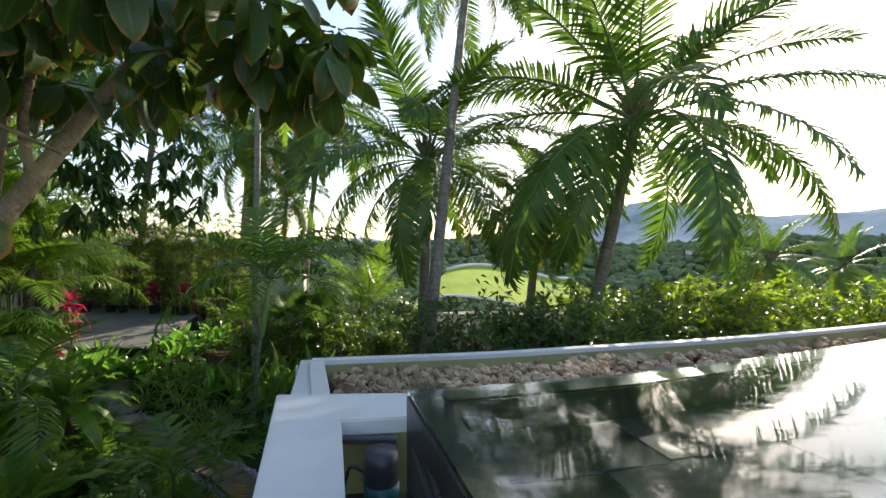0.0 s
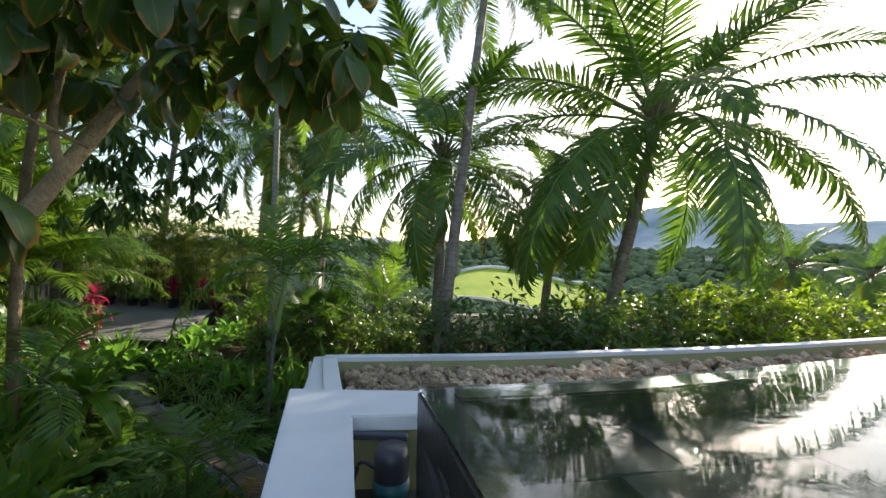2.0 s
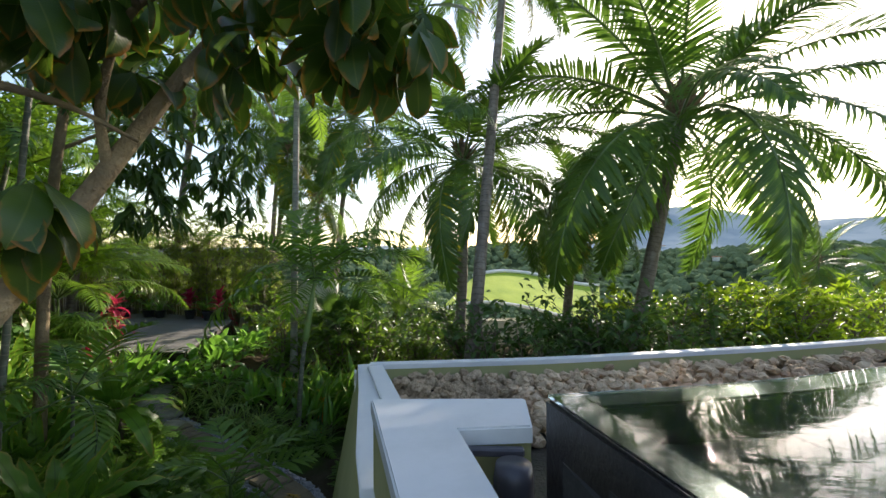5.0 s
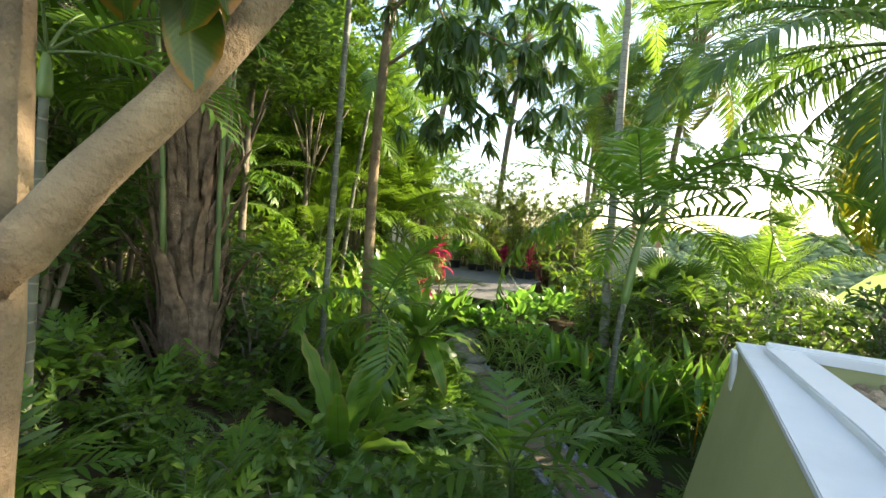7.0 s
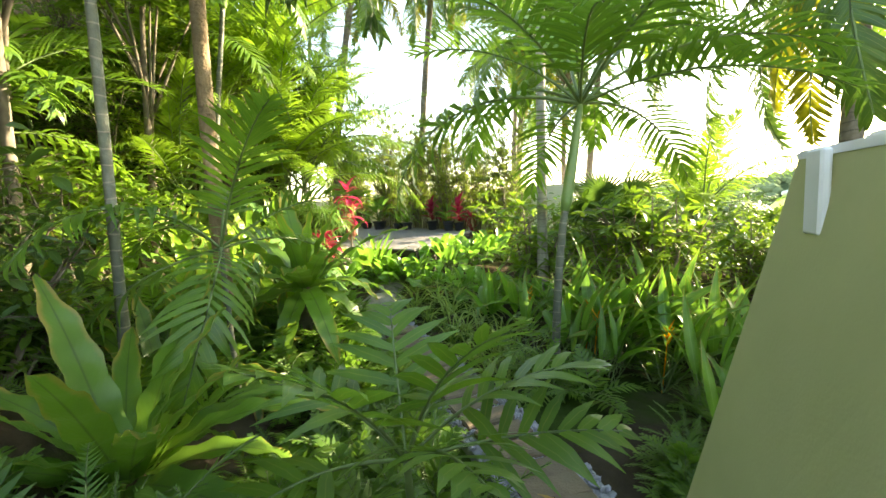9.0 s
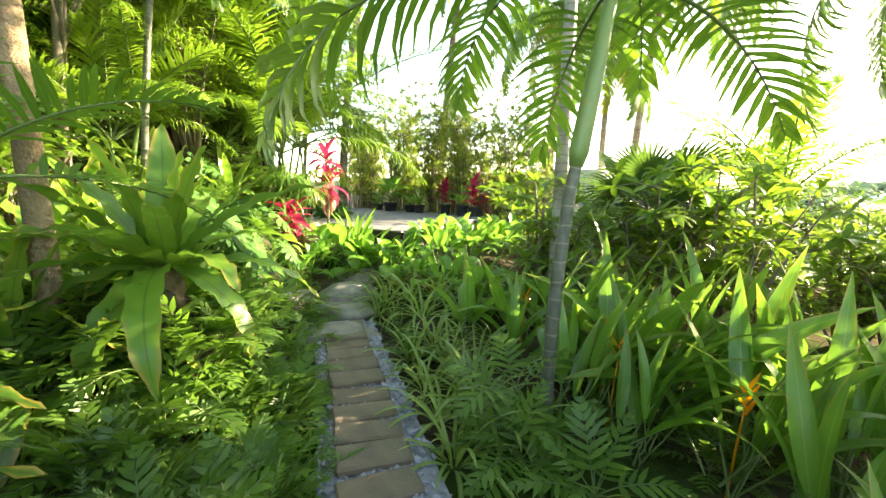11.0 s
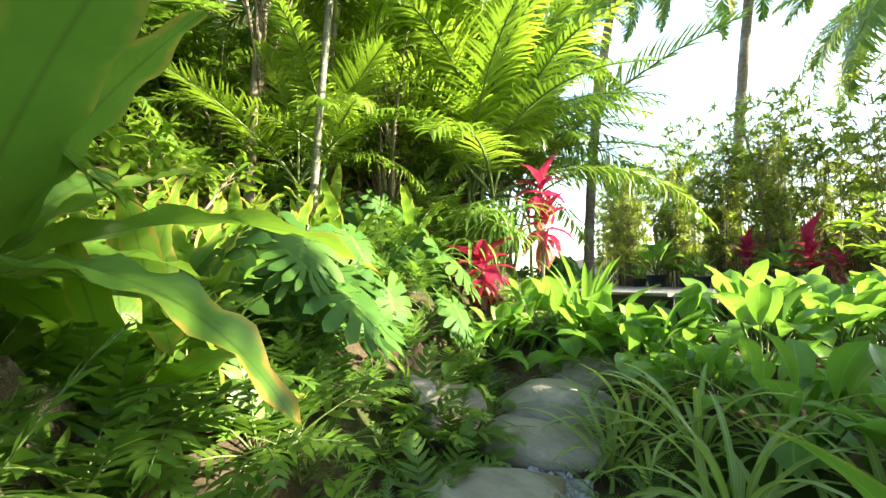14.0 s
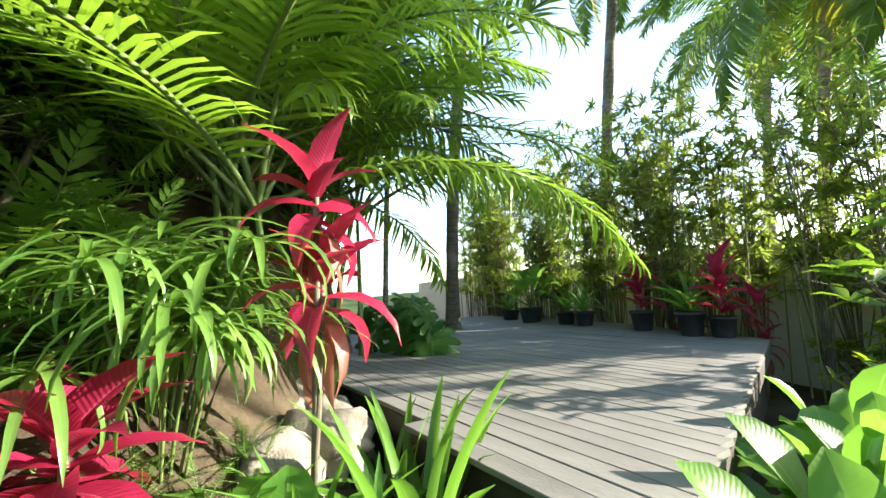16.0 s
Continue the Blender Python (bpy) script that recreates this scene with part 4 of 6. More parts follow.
def rosette(name, at, leaves, count, els, seed, label, category, group, size=1.0, lift=0.02, jitter=10, core=None):
    """Leaves that spring from one crown."""
    rng = random.Random(seed)
    z = ground_at(at[0], at[1]) if len(at) < 3 else at[2]
    plant = root(name, (at[0], at[1], z), label, category, group)
    for k in range(count):
        u = k / max(1, count - 1)
        el = els[0] + (els[1] - els[0]) * u + rng.uniform(-jitter, jitter)
        az = k * 137.5 + seed * 53
        r = 0.03 + 0.05 * u
        piece("leaf", leaves[min(len(leaves) - 1, int(u * len(leaves)))], plant,
              turned((math.cos(radians(az)) * r * size, math.sin(radians(az)) * r * size, lift), az + rng.uniform(-8, 8), el, rng.uniform(-18, 18), size * rng.uniform(0.75, 1.12)))
    if core:
        mb = Mesh()
        tube(mb, [(0, 0, -0.35), (0, 0, -0.1), (0, 0, 0.06)], [0.08 * size, 0.11 * size, 0.06 * size], 9)
        piece("root_ball", mb.data("root_ball", core), plant, label="brown fibrous root ball")
    return plant


def nest_fern(at, seed, size, count=16, els=(82, 8)):
    return rosette("nest_fern", at, [NEST_LEAVES[3], NEST_LEAVES[0], NEST_LEAVES[1], NEST_LEAVES[2]], count, els, seed, "bird's-nest fern with long wavy glossy green leaves", "fern", "nest ferns", size, 0.03, 8, FIBRE)


def split_leaf_plant(at, count, seed, size=1.0, face=None):
    """Big cut leaves on arching stalks."""
    rng = random.Random(seed)
    z = ground_at(at[0], at[1]) if len(at) < 3 else at[2]
    plant = root("split_leaf_plant", (at[0], at[1], z), "climbing plant with large glossy split leaves", "plant", "split-leaf plants")
    for k in range(count):
        az = (face if face is not None else 0) + (rng.uniform(-75, 75) if face is not None else k * 137.5)
        h, out = rng.uniform(0.35, 0.95) * size, rng.uniform(0.12, 0.5) * size
        tip = Vector((math.cos(radians(az)) * out, math.sin(radians(az)) * out, h))
        mb = Mesh()
        tube(mb, smooth_line([(0, 0, -0.05), tip * 0.55 + Vector((0, 0, 0.12)), tip], 7), [0.012] * 8, 5)
        piece("stalk", mb.data("stalk", STEM), plant)
        piece("leaf", SPLIT_LEAVES[k % 4], plant, turned(tip, az + rng.uniform(-25, 25), -38 + rng.uniform(-25, 25), rng.uniform(-20, 20), size * rng.uniform(0.75, 1.15)))
    return plant


def cordyline(at, heights, seed, label, size=1.0, faded=0.35, count=13, lean=(0, 0), els=(72, -62)):
    rng = random.Random(seed)
    z = ground_at(at[0], at[1]) if len(at) < 3 else at[2]
    plant = root("red_cordyline", (at[0], at[1], z), label, "plant", "red cordylines")
    for j, h in enumerate(heights):
        tip = Vector((lean[0] + rng.uniform(-0.06, 0.06) * j, lean[1] + rng.uniform(-0.06, 0.06) * j, h))
        mb = Mesh()
        tube(mb, smooth_line([(0, 0, -0.05), tip * 0.5 + Vector((0.03, 0, 0)), tip], 8), [0.016] * 9, 6)
        piece("cane", mb.data("cane", TWIG), plant)
        for k in range(count):
            u = k / (count - 1)
            old = u > 1 - faded
            me = RED_OLD_LEAVES[k % 2] if old else RED_LEAVES[0 if u < 0.35 else (1 if u < 0.6 else 2)]
            piece("leaf", me, plant, turned(tip - Vector((0, 0, 0.34 * u * size)), k * 137.5 + seed * 31, els[0] + (els[1] - els[0]) * u + rng.uniform(-9, 9), rng.uniform(-25, 25), size * rng.uniform(0.85, 1.12)), "faded bronze leaf" if old else "")
    return plant


def sedge(at, stems, seed, size=1.0, spread_=0.35):
    """Umbrella sedge: stalks topped with drooping strap leaves."""
    rng = random.Random(seed)
    plant = root("umbrella_sedge", at, "umbrella sedge with drooping ribbon leaves on tall stalks", "plant", "umbrella sedges")
    me = [blade_data("leaf", 0.58, 0.038, 0.0, b, 7, 0.3, "strap", 0, (PAPYR, STEM)) for b in (1.0, 1.7, 2.1)]
    for j in range(stems):
        tip = Vector((rng.uniform(-spread_, spread_), rng.uniform(-spread_, spread_), rng.uniform(0.55, 1.15) * size))
        mb = Mesh()
        tube(mb, smooth_line([(tip.x * 0.2, tip.y * 0.2, -0.1), tip * 0.6, tip], 6), [0.008] * 7, 5)
        piece("stalk", mb.data("stalk", STEM), plant)
        for k in range(15):
            piece("leaf", me[k % 3], plant, turned(tip, k * 24 + rng.uniform(-8, 8), rng.uniform(-5, 32), 0, size * rng.uniform(0.8, 1.15)))
    return plant


def shrub_data(name, radius, height, leaves, length, width, mats, seed, stems=7, shape="oval", low=0.25, tuft=1, droop=0.4, thick=0.022):
    """A shrub's twigs and leaf mass: two meshes."""
    rng = random.Random(seed)
    tw, lf = Mesh(), Mesh()
    tips = []
    for k in range(stems):
        az, u = rng.uniform(0, 6.28), rng.random() ** 0.6
        p = Vector((math.cos(az) * radius * u, math.sin(az) * radius * u, height * rng.uniform(0.6, 0.95)))
        mid = p * 0.5 + Vector((rng.uniform(-0.1, 0.1), rng.uniform(-0.1, 0.1), 0.05)) * radius
        line = smooth_line([(p.x * 0.08, p.y * 0.08, -0.1), mid, p], 6)
        tube(tw, line, [thick * height ** 0.5 * (1.1 - 0.14 * i) for i in range(7)], 5, 0, False)
        for i in (2, 3, 4, 5, 6):
            for _ in range(2):
                q = line[i] + Vector((rng.gauss(0, 0.3), rng.gauss(0, 0.3), rng.uniform(-0.05, 0.35))) * radius * 0.75
                tube(tw, [line[i], line[i].lerp(q, 0.5) + Vector((0, 0, 0.03)), q], [0.009, 0.006, 0.003], 3, 0, False)
                tips.append(q)
    n = 0
    while n < leaves:
        q = rng.choice(tips)
        c = q + Vector((rng.gauss(0, 0.11), rng.gauss(0, 0.11), rng.gauss(0, 0.09))) * radius * (1.0 if tuft == 1 else 0.25)
        if c.z < low * height:
            c.z = low * height + rng.random() * 0.2 * height
        a0 = rng.uniform(0, 360)
        for t in range(tuft):
            m = turned(c, a0 + t * 137.5, rng.uniform(-35, 55), rng.uniform(-40, 40), rng.uniform(0.7, 1.15))
            blade(lf, m, length, width, 0.1, droop + 0.5 * rng.random(), 3, 0.3, shape)
            n += 1
    return tw.data(name + "_branching", TWIG), lf.data(name + "_leaves", *mats)


SHRUBS = {
    "dark": [shrub_data("shrub", 0.8, 1.5, 420, 0.17, 0.06, (BROAD_DARK,), 70 + k) for k in range(3)],
    "mid": [shrub_data("shrub", 0.8, 1.5, 420, 0.19, 0.07, (SHRUB,), 75 + k) for k in range(3)],
    "sunny": [shrub_data("shrub", 0.9, 1.3, 480, 0.20, 0.065, (SUNNY,), 80 + k, 9, "lance", 0.2, 6) for k in range(3)],
    "frangipani": [shrub_data("shrub", 0.9, 1.9, 300, 0.24, 0.075, (SHRUB,), 85 + k, 8, "oval", 0.3, 6) for k in range(2)],
    "low": [shrub_data("shrub", 0.5, 0.55, 210, 0.14, 0.06, (SHRUB,), 88 + k, 6) for k in range(2)],
    "fine": [shrub_data("shrub", 1.1, 2.2, 1500, 0.085, 0.03, (SHRUB,), 90 + k, 12) for k in range(2)],
    "bamboo": [shrub_data("shrub", 0.6, 3.2, 1500, 0.15, 0.032, (BAMBOO,), 93 + k, 14, "lance", 0.12, 3, 0.4, 0.005) for k in range(3)],
}


def shrub(sort, at, s, seed, label, name="shrub", sz=1.0, z=None, group=""):
    rng = random.Random(seed)
    tw, lf = SHRUBS[sort][seed % len(SHRUBS[sort])]
    b = root(name, (at[0], at[1], ground_at(at[0], at[1]) if z is None else z), label, "shrub", group or sort + " shrubs")
    b.rotation_euler = (0, 0, rng.uniform(0, 6.3))
    b.scale = (s, s, s * sz)
    piece("branching", tw, b)
    piece("foliage", lf, b)
    return b


FERN_MASSES, FERNS, FERN_REST = {}, [], []
CLEAR = [(-7.5, 7.4, 0.7), (-8.35, 8.4, 0.6), (-8.1, 7.85, 0.6), (-8.75, 7.5, 0.6), (-9.0, 9.2, 0.5), (-8.0, 7.1, 0.5), (-5.5, 8.4, 0.3), (-5.0, 8.05, 0.3)]


def fern_mass(sort, n):
    """A whole fern crown, in four makes of each sort."""
    key = (sort[0].name, n)
    if key not in FERN_MASSES:
        rng = random.Random(len(FERN_MASSES) + 5)
        FERN_MASSES[key] = gathered("fern", [(sort[k % 3], turned((0, 0, 0.02), k * 137.5 + rng.uniform(-20, 20), 74 - 62 * k / 11 + rng.uniform(-10, 10), rng.uniform(-15, 15), rng.uniform(0.75, 1.15))) for k in range(11)])
    return FERN_MASSES[key]


def fern(at, seed, fronds, sort, label, size=1.0, near=False):
    if any(math.hypot(at[0] - x, at[1] - y) < r for x, y, r in CLEAR):
        size = min(size, 0.5)
    rng = random.Random(seed)
    z = ground_at(at[0], at[1]) if len(at) < 3 else at[2]
    if len(FERNS) >= 230 and not near:
        FERN_REST.append((fern_mass(sort, seed % 4), pose(at[0], at[1], z, rng.uniform(-8, 8), rng.uniform(-8, 8), rng.uniform(0, 360)) @ Matrix.Diagonal((size, size, size * rng.uniform(0.9, 1.2), 1))))
        return None
    FERNS.append(at)
    if not near:
        b = new("fern", fern_mass(sort, seed % 4))
        b.matrix_basis = pose(at[0], at[1], z, rng.uniform(-8, 8), rng.uniform(-8, 8), rng.uniform(0, 360)) @ Matrix.Diagonal((size, size, size * rng.uniform(0.9, 1.2), 1))
        return tagged(b, label, "fern", "fern bed")
    b = root("fern", (at[0], at[1], z), label, "fern", "fern bed")
    for k in range(fronds):
        piece("frond", sort[k % len(sort)], b, turned((0, 0, 0.02), k * 137.5 + seed * 17, 72 - 55 * k / fronds + rng.uniform(-10, 10), rng.uniform(-15, 15), size * rng.uniform(0.75, 1.15)))
    return b


def heliconia(at, count, seed, size=1.0, flower=False, face=None):
    rng = random.Random(seed)
    z = ground_at(at[0], at[1]) if len(at) < 3 else at[2]
    b = root("heliconia", (at[0], at[1], z), "upright heliconia with long pointed green leaves" + (" and orange bracts" if flower else ""), "plant", "heliconia clump")
    for k in range(count):
        az = k * 137.5 + seed * 29 if face is None else face + rng.uniform(-80, 80)
        u = k / max(1, count - 1)
        o = (rng.uniform(-0.12, 0.12) * size, rng.uniform(-0.12, 0.12) * size, 0.18 * rng.random())
        piece("leaf", HELI_LEAVES[min(2, int(u * 3))], b, turned(o, az, 82 - 42 * u + rng.uniform(-8, 8), rng.uniform(-60, 60), size * rng.uniform(0.8, 1.15)))
    if flower:
        mb = Mesh()
        for k in range(5):
            blade(mb, turned((0.05, 0.02, 0.52 + 0.035 * k), 40 + 170 * (k % 2), 40), 0.14, 0.035, 0.2, -0.4, 3, 0.8, "lance")
        tube(mb, [(0, 0, 0), (0.03, 0.01, 0.4), (0.05, 0.02, 0.68)], [0.008, 0.007, 0.004], 5)
        piece("flower", mb.data("flower", ORANGE), b, label="orange claw-shaped bracts")
    return b


def boulder(at, size, seed, mat, label, rz=0.0):
    me = rock_data("boulder", mat, seed, 5 if mat is PALE_ROCK else 4, 0.55, 0.85)
    off = Vector((seed * 5.1, 2.0, seed))
    for v in me.vertices if mat is PALE_ROCK else ():
        n = v.co.normalized()
        crag = noise.ridged_multi_fractal(n * 1.9 + off, 0.9, 2.1, 5, 0.9, 2.0)
        v.co += n * 0.09 * (crag - 1.2)
    st = new("boulder", me)
    st.matrix_basis = pose(at[0], at[1], at[2], 0, 0, rz) @ Matrix.Diagonal((*size, 1))
    return tagged(st, label, "boulder")


# ---- coconut palms over the valley ----
coconut_palm((4.15, 12.6, -2.6), (6.3, 13.6, 5.45), 0.26, 30, 3, "tall leaning coconut palm with the sun behind its crown", 2.15, 0, 0.15)
coconut_palm((-0.85, 12.9, -2.6), (-0.6, 13.2, 4.1), 0.2, 28, 5, "coconut palm with a ringed grey trunk and dense crown", 1.4, 3)
coconut_palm((3.35, 16.9, -3.4), (3.9, 16.7, 3.0), 0.22, 32, 8, "coconut palm with a round dense crown on the slope", 1.05, 4)
coconut_palm((-7.4, 19.6, -3.0), (-7.2, 18.9, 3.7), 0.13, 16, 11, "small coconut palm with bright backlit fronds", 0.85, 4)
coconut_palm((18.5, 24.0, -7.0), (18.0, 23.0, 0.6), 0.2, 20, 14, "low coconut palm beyond the pool edge", 1.0, 6)
coconut_palm((25.0, 26.0, -8.0), (25.4, 26.5, 0.0), 0.2, 18, 15, "low coconut palm beyond the pool edge", 1.0, 6)
coconut_palm((-13.6, 28.0, -3.4), (-12.4, 27.0, 9.3), 0.2, 22, 17, "tall coconut palm behind the garden wall", 1.5, 5)
coconut_palm((-7.6, 22.5, -3.2), (-6.2, 21.5, 8.2), 0.18, 22, 19, "tall coconut palm behind the shrubs", 1.5, 5)
coconut_palm((-10.4, 21.6, -3.0), (-9.5, 21.0, 6.4), 0.16, 22, 20, "coconut palm behind the bamboo hedge", 1.35, 5)
slender = coconut_palm((-0.55, 9.0, -2.3), (0.75, 13.3, 10.3), 0.17, 14, 22, "slender leaning coconut palm beside the planter", 1.0, 2, 0.1)
coconut_palm((-15.2, 14.9, -2.3), (-13.2, 14.9, 8.2), 0.17, 18, 25, "coconut palm rising through the deck's back edge", 1.0, 4, 0.25)
coconut_palm((-15.0, 20.1, -2.6), (-13.0, 19.3, 9.5), 0.19, 18, 28, "coconut palm with a straight pale trunk behind the deck", 1.1, 4, 0.1)

# ---- slender palms along the way ----
stem_palm([(-3.88, 8.10, -2.3), (-3.80, 8.03, -1.25), (-3.75, 8.05, -0.62), (-3.72, 8.08, -0.35)], 0.055, 31, "slender dark green palm stem with pale rings", ARECA_FRONDS, 15, RING_TRUNK, 1.3, 1.7, (72, 2))
stem_palm([(-5.10, 10.9, -2.3), (-5.15, 11.1, 1.0), (-5.19, 11.3, 3.6), (-5.2, 11.4, 6.0)], 0.105, 32, "tall grey ringed palm stem among the shrubs", BRIGHT_FRONDS, 13, GREY_TRUNK, 0.8, 1.25, (65, -25))
stem_palm([(-6.2, 4.68, -1.5), (-6.0, 4.67, 0.6), (-5.82, 4.66, 2.4), (-5.7, 4.66, 3.6)], 0.045, 33, "slender dark palm stem on the shady bank", ARECA_FRONDS, 8, RING_TRUNK, 0.6, 1.2, (60, 0))
stem_palm([(-11.2, 7.5, -0.3), (-10.9, 7.55, 1.6), (-10.55, 7.6, 2.6)], 0.05, 34, "slender ringed palm on the rocky bank", ARECA_FRONDS, 9, RING_TRUNK, 0.6, 1.3, (60, -5))
stem_palm([(-9.9, 7.35, -1.0), (-9.6, 7.45, 1.2), (-9.3, 7.6, 3.2)], 0.055, 35, "slender dark palm stem on the bank", ARECA_FRONDS, 9, RING_TRUNK, 0.6, 1.2, (60, -5))
stem_palm([(-14.5, 12.9, -1.6), (-14.2, 12.9, 1.6), (-13.6, 12.9, 4.8)], 0.06, 36, "thin pale palm stem beside the deck", BRIGHT_FRONDS, 8, GREY_TRUNK, 0.6, 0.9, (60, -15))
stem_palm([(-4.05, 7.98, -2.3), (-4.05, 7.96, -1.98)], 0.025, 38, "young palm with broad drooping leaflets", WIDE_FRONDS, 8, STEM, 0.0, 0.75, (58, 4), "young_palm", "young palms")
stem_palm([(-3.4, 4.85, -1.9), (-3.38, 4.8, -1.35)], 0.025, 39, "young palm with broad glossy leaflets", WIDE_FRONDS, 9, STEM, 0.0, 1.25, (75, 12), "young_palm", "young palms")
stem_palm([(-5.9, 5.4, -1.9), (-5.85, 5.35, -0.5)], 0.03, 41, "feather palm arching over the bank", ARECA_FRONDS, 8, RING_TRUNK, 0.0, 1.1, (60, -5))
stem_palm([(-5.2, 2.0, -0.9), (-5.1, 2.1, 1.3)], 0.035, 42, "feather palm with bright leaflets behind the tree", ARECA_FRONDS, 9, RING_TRUNK, 0.3, 1.0, (65, 0))
palm_clump((-12.0, 9.6), 7, 43, "tall clumping palm with yellow stalks and fine bright fronds", BRIGHT_FRONDS, 2.0, 1.45, per=9)
palm_clump((-13.2, 11.2), 5, 44, "clumping palm with fine bright fronds", BRIGHT_FRONDS, 3.0, 1.45, per=9)
palm_clump((-11.1, 10.1), 5, 143, "clumping palm with yellow stalks and fine bright fronds", BRIGHT_FRONDS, 1.1, 1.4, per=9)
palm_clump((-12.5, 11.4), 5, 144, "clumping palm with fine bright fronds", BRIGHT_FRONDS, 2.2, 1.5, per=9)
palm_clump((-10.7, 7.2), 4, 52, "low clumping palm with fine bright fronds on the bank", BRIGHT_FRONDS, 0.9, 0.9, per=8)
palm_clump((-11.8, 8.2), 4, 53, "low clumping palm with fine bright fronds on the bank", BRIGHT_FRONDS, 1.3, 1.0, per=8)
palm_clump((-9.5, 4.4), 4, 45, "clumping feather palm on the bank", ARECA_FRONDS, 2.2, 1.3, per=7)
palm_clump((-11.5, 5.6), 4, 46, "clumping feather palm on the bank", ARECA_FRONDS, 1.6, 1.2, per=7)
palm_clump((-7.9, 2.2), 4, 47, "clumping feather palm in deep shade", ARECA_FRONDS, 2.4, 1.4, per=8)
palm_clump((-4.6, 13.2), 5, 49, "clumping feather palm in the shrubbery", ARECA_FRONDS, 1.2, 1.1, per=7)
palm_clump((-3.0, 15.6), 4, 51, "clumping feather palm in the shrubbery", BRIGHT_FRONDS, 1.6, 1.1, per=7)


def fan_palm(at, leaves, seed, size, height):
    rng = random.Random(seed)
    b = root("fan_palm", (at[0], at[1], ground_at(at[0], at[1])), "fan palm with round pleated leaves", "palm", "fan palms")
    mb = Mesh()
    tube(mb, [(0, 0, -0.1), (0, 0, height)], [0.09, 0.08], 9)
    piece("stem", mb.data("stem", FIBRE), b)
    for k in range(leaves):
        piece("leaf", FAN_LEAF, b, turned((0, 0, height), k * 137.5, 75 - 80 * k / leaves + rng.uniform(-8, 8), rng.uniform(-15, 15), size * rng.uniform(0.85, 1.1)))


fan_palm((-4.3, 12.4), 12, 1, 0.9, 1.5)
fan_palm((-3.6, 11.4), 10, 2, 0.7, 1.2)


# ---- old palm stump and the leaning tree ----
def boot_trunk():
    b = root("old_palm", (-6.35, 3.25, ground_at(-6.35, 3.25)), "thick old palm trunk wrapped in brown leaf bases", "palm")
    rng = random.Random(6)
    h = 4.6
    mb = Mesh()
    tube(mb, smooth_line([(0, 0, -0.1), (0.03, 0, h * 0.5), (0.3, 0.05, h)], 14), [0.25 - 0.006 * i + 0.02 * (i % 2) for i in range(15)], 12)
    piece("trunk", mb.data("trunk", FIBRE), b)
    mb = Mesh()
    for k in range(190):
        z = 0.02 + 3.6 * k / 190
        az = k * 137.5
        m = turned((math.cos(radians(az)) * 0.27, math.sin(radians(az)) * 0.27, z), az, 78 + rng.uniform(-16, 8), rng.uniform(-25, 25))
        blade(mb, m, rng.uniform(0.35, 0.95), rng.uniform(0.07, 0.13), 0.1, rng.uniform(-0.3, 0.35), 5, 0.6, "strap", 0.06, 0, k)
    piece("leaf_base", mb.data("leaf_base", FIBRE), b, label="torn fibrous leaf bases")
    for k in range(5):
        az = k * 137.5 + 30
        mb = Mesh()
        o = Vector((math.cos(radians(az)) * 0.33, math.sin(radians(az)) * 0.33, 0.9 + 0.2 * k))
        tube(mb, smooth_line([o, o * 1.15 + Vector((0, 0, 1.4)), o * 1.9 + Vector((0, 0, 3.0))], 8), [0.032 - 0.002 * i for i in range(9)], 6)
        piece("stalk", mb.data("stalk", STEM), b, label="smooth green leaf stalk")
        piece("frond", BRIGHT_FRONDS[k % 3] if k % 2 else ARECA_FRONDS[k % 3], b, turned(o * 1.9 + Vector((0, 0, 3.0)), az, 45 + rng.uniform(-20, 15), 0, 1.4))


boot_trunk()


def leafy_tree(name, base, limbs, leaf_points, seed, label, leaf_set, bark, size, droop=-50, whorl=8, sprays=()):
    rng = random.Random(seed)
    base = Vector(base)
    tree = root(name, base, label, "tree")
    for k, (pts, r0, r1) in enumerate(limbs):
        line = smooth_line([Vector(p) - base for p in pts], 14)
        mb = Mesh()
        tube(mb, line, [(r0 + (r1 - r0) * i / 14) * (1 + 0.05 * noise.noise(Vector((i * 0.9, k, seed)))) for i in range(15)], 12)
        piece("trunk" if k == 0 else "branch", mb.data("limb", bark), tree)
    makes = []
    for q in range(5):
        makes.append(gathered("leaf_spray", [(leaf_set[k % len(leaf_set)], turned((rng.uniform(-0.04, 0.04), rng.uniform(-0.04, 0.04), rng.uniform(-0.05, 0.05)), q * 50 + k * 137.5, droop + rng.uniform(-32, 42), rng.uniform(-30, 30), size * rng.uniform(0.8, 1.15))) for k in range(whorl)]))
    for k, p in enumerate(sprays):
        piece("leaf_spray", makes[k % 5], tree, Matrix.Translation(Vector(p) - base) @ Matrix.Rotation(rng.uniform(0, 6.3), 4, "Z"))
    for p in leaf_points:
        p = Vector(p) - base
        a0 = rng.uniform(0, 360)
        for k in range(whorl):
            piece("leaf", leaf_set[k % len(leaf_set)], tree, turned(p + Vector((rng.uniform(-0.04, 0.04), rng.uniform(-0.04, 0.04), rng.uniform(-0.05, 0.05))), a0 + k * 137.5, droop + rng.uniform(-32, 42), rng.uniform(-30, 30), size * rng.uniform(0.8, 1.15)))
    return tree


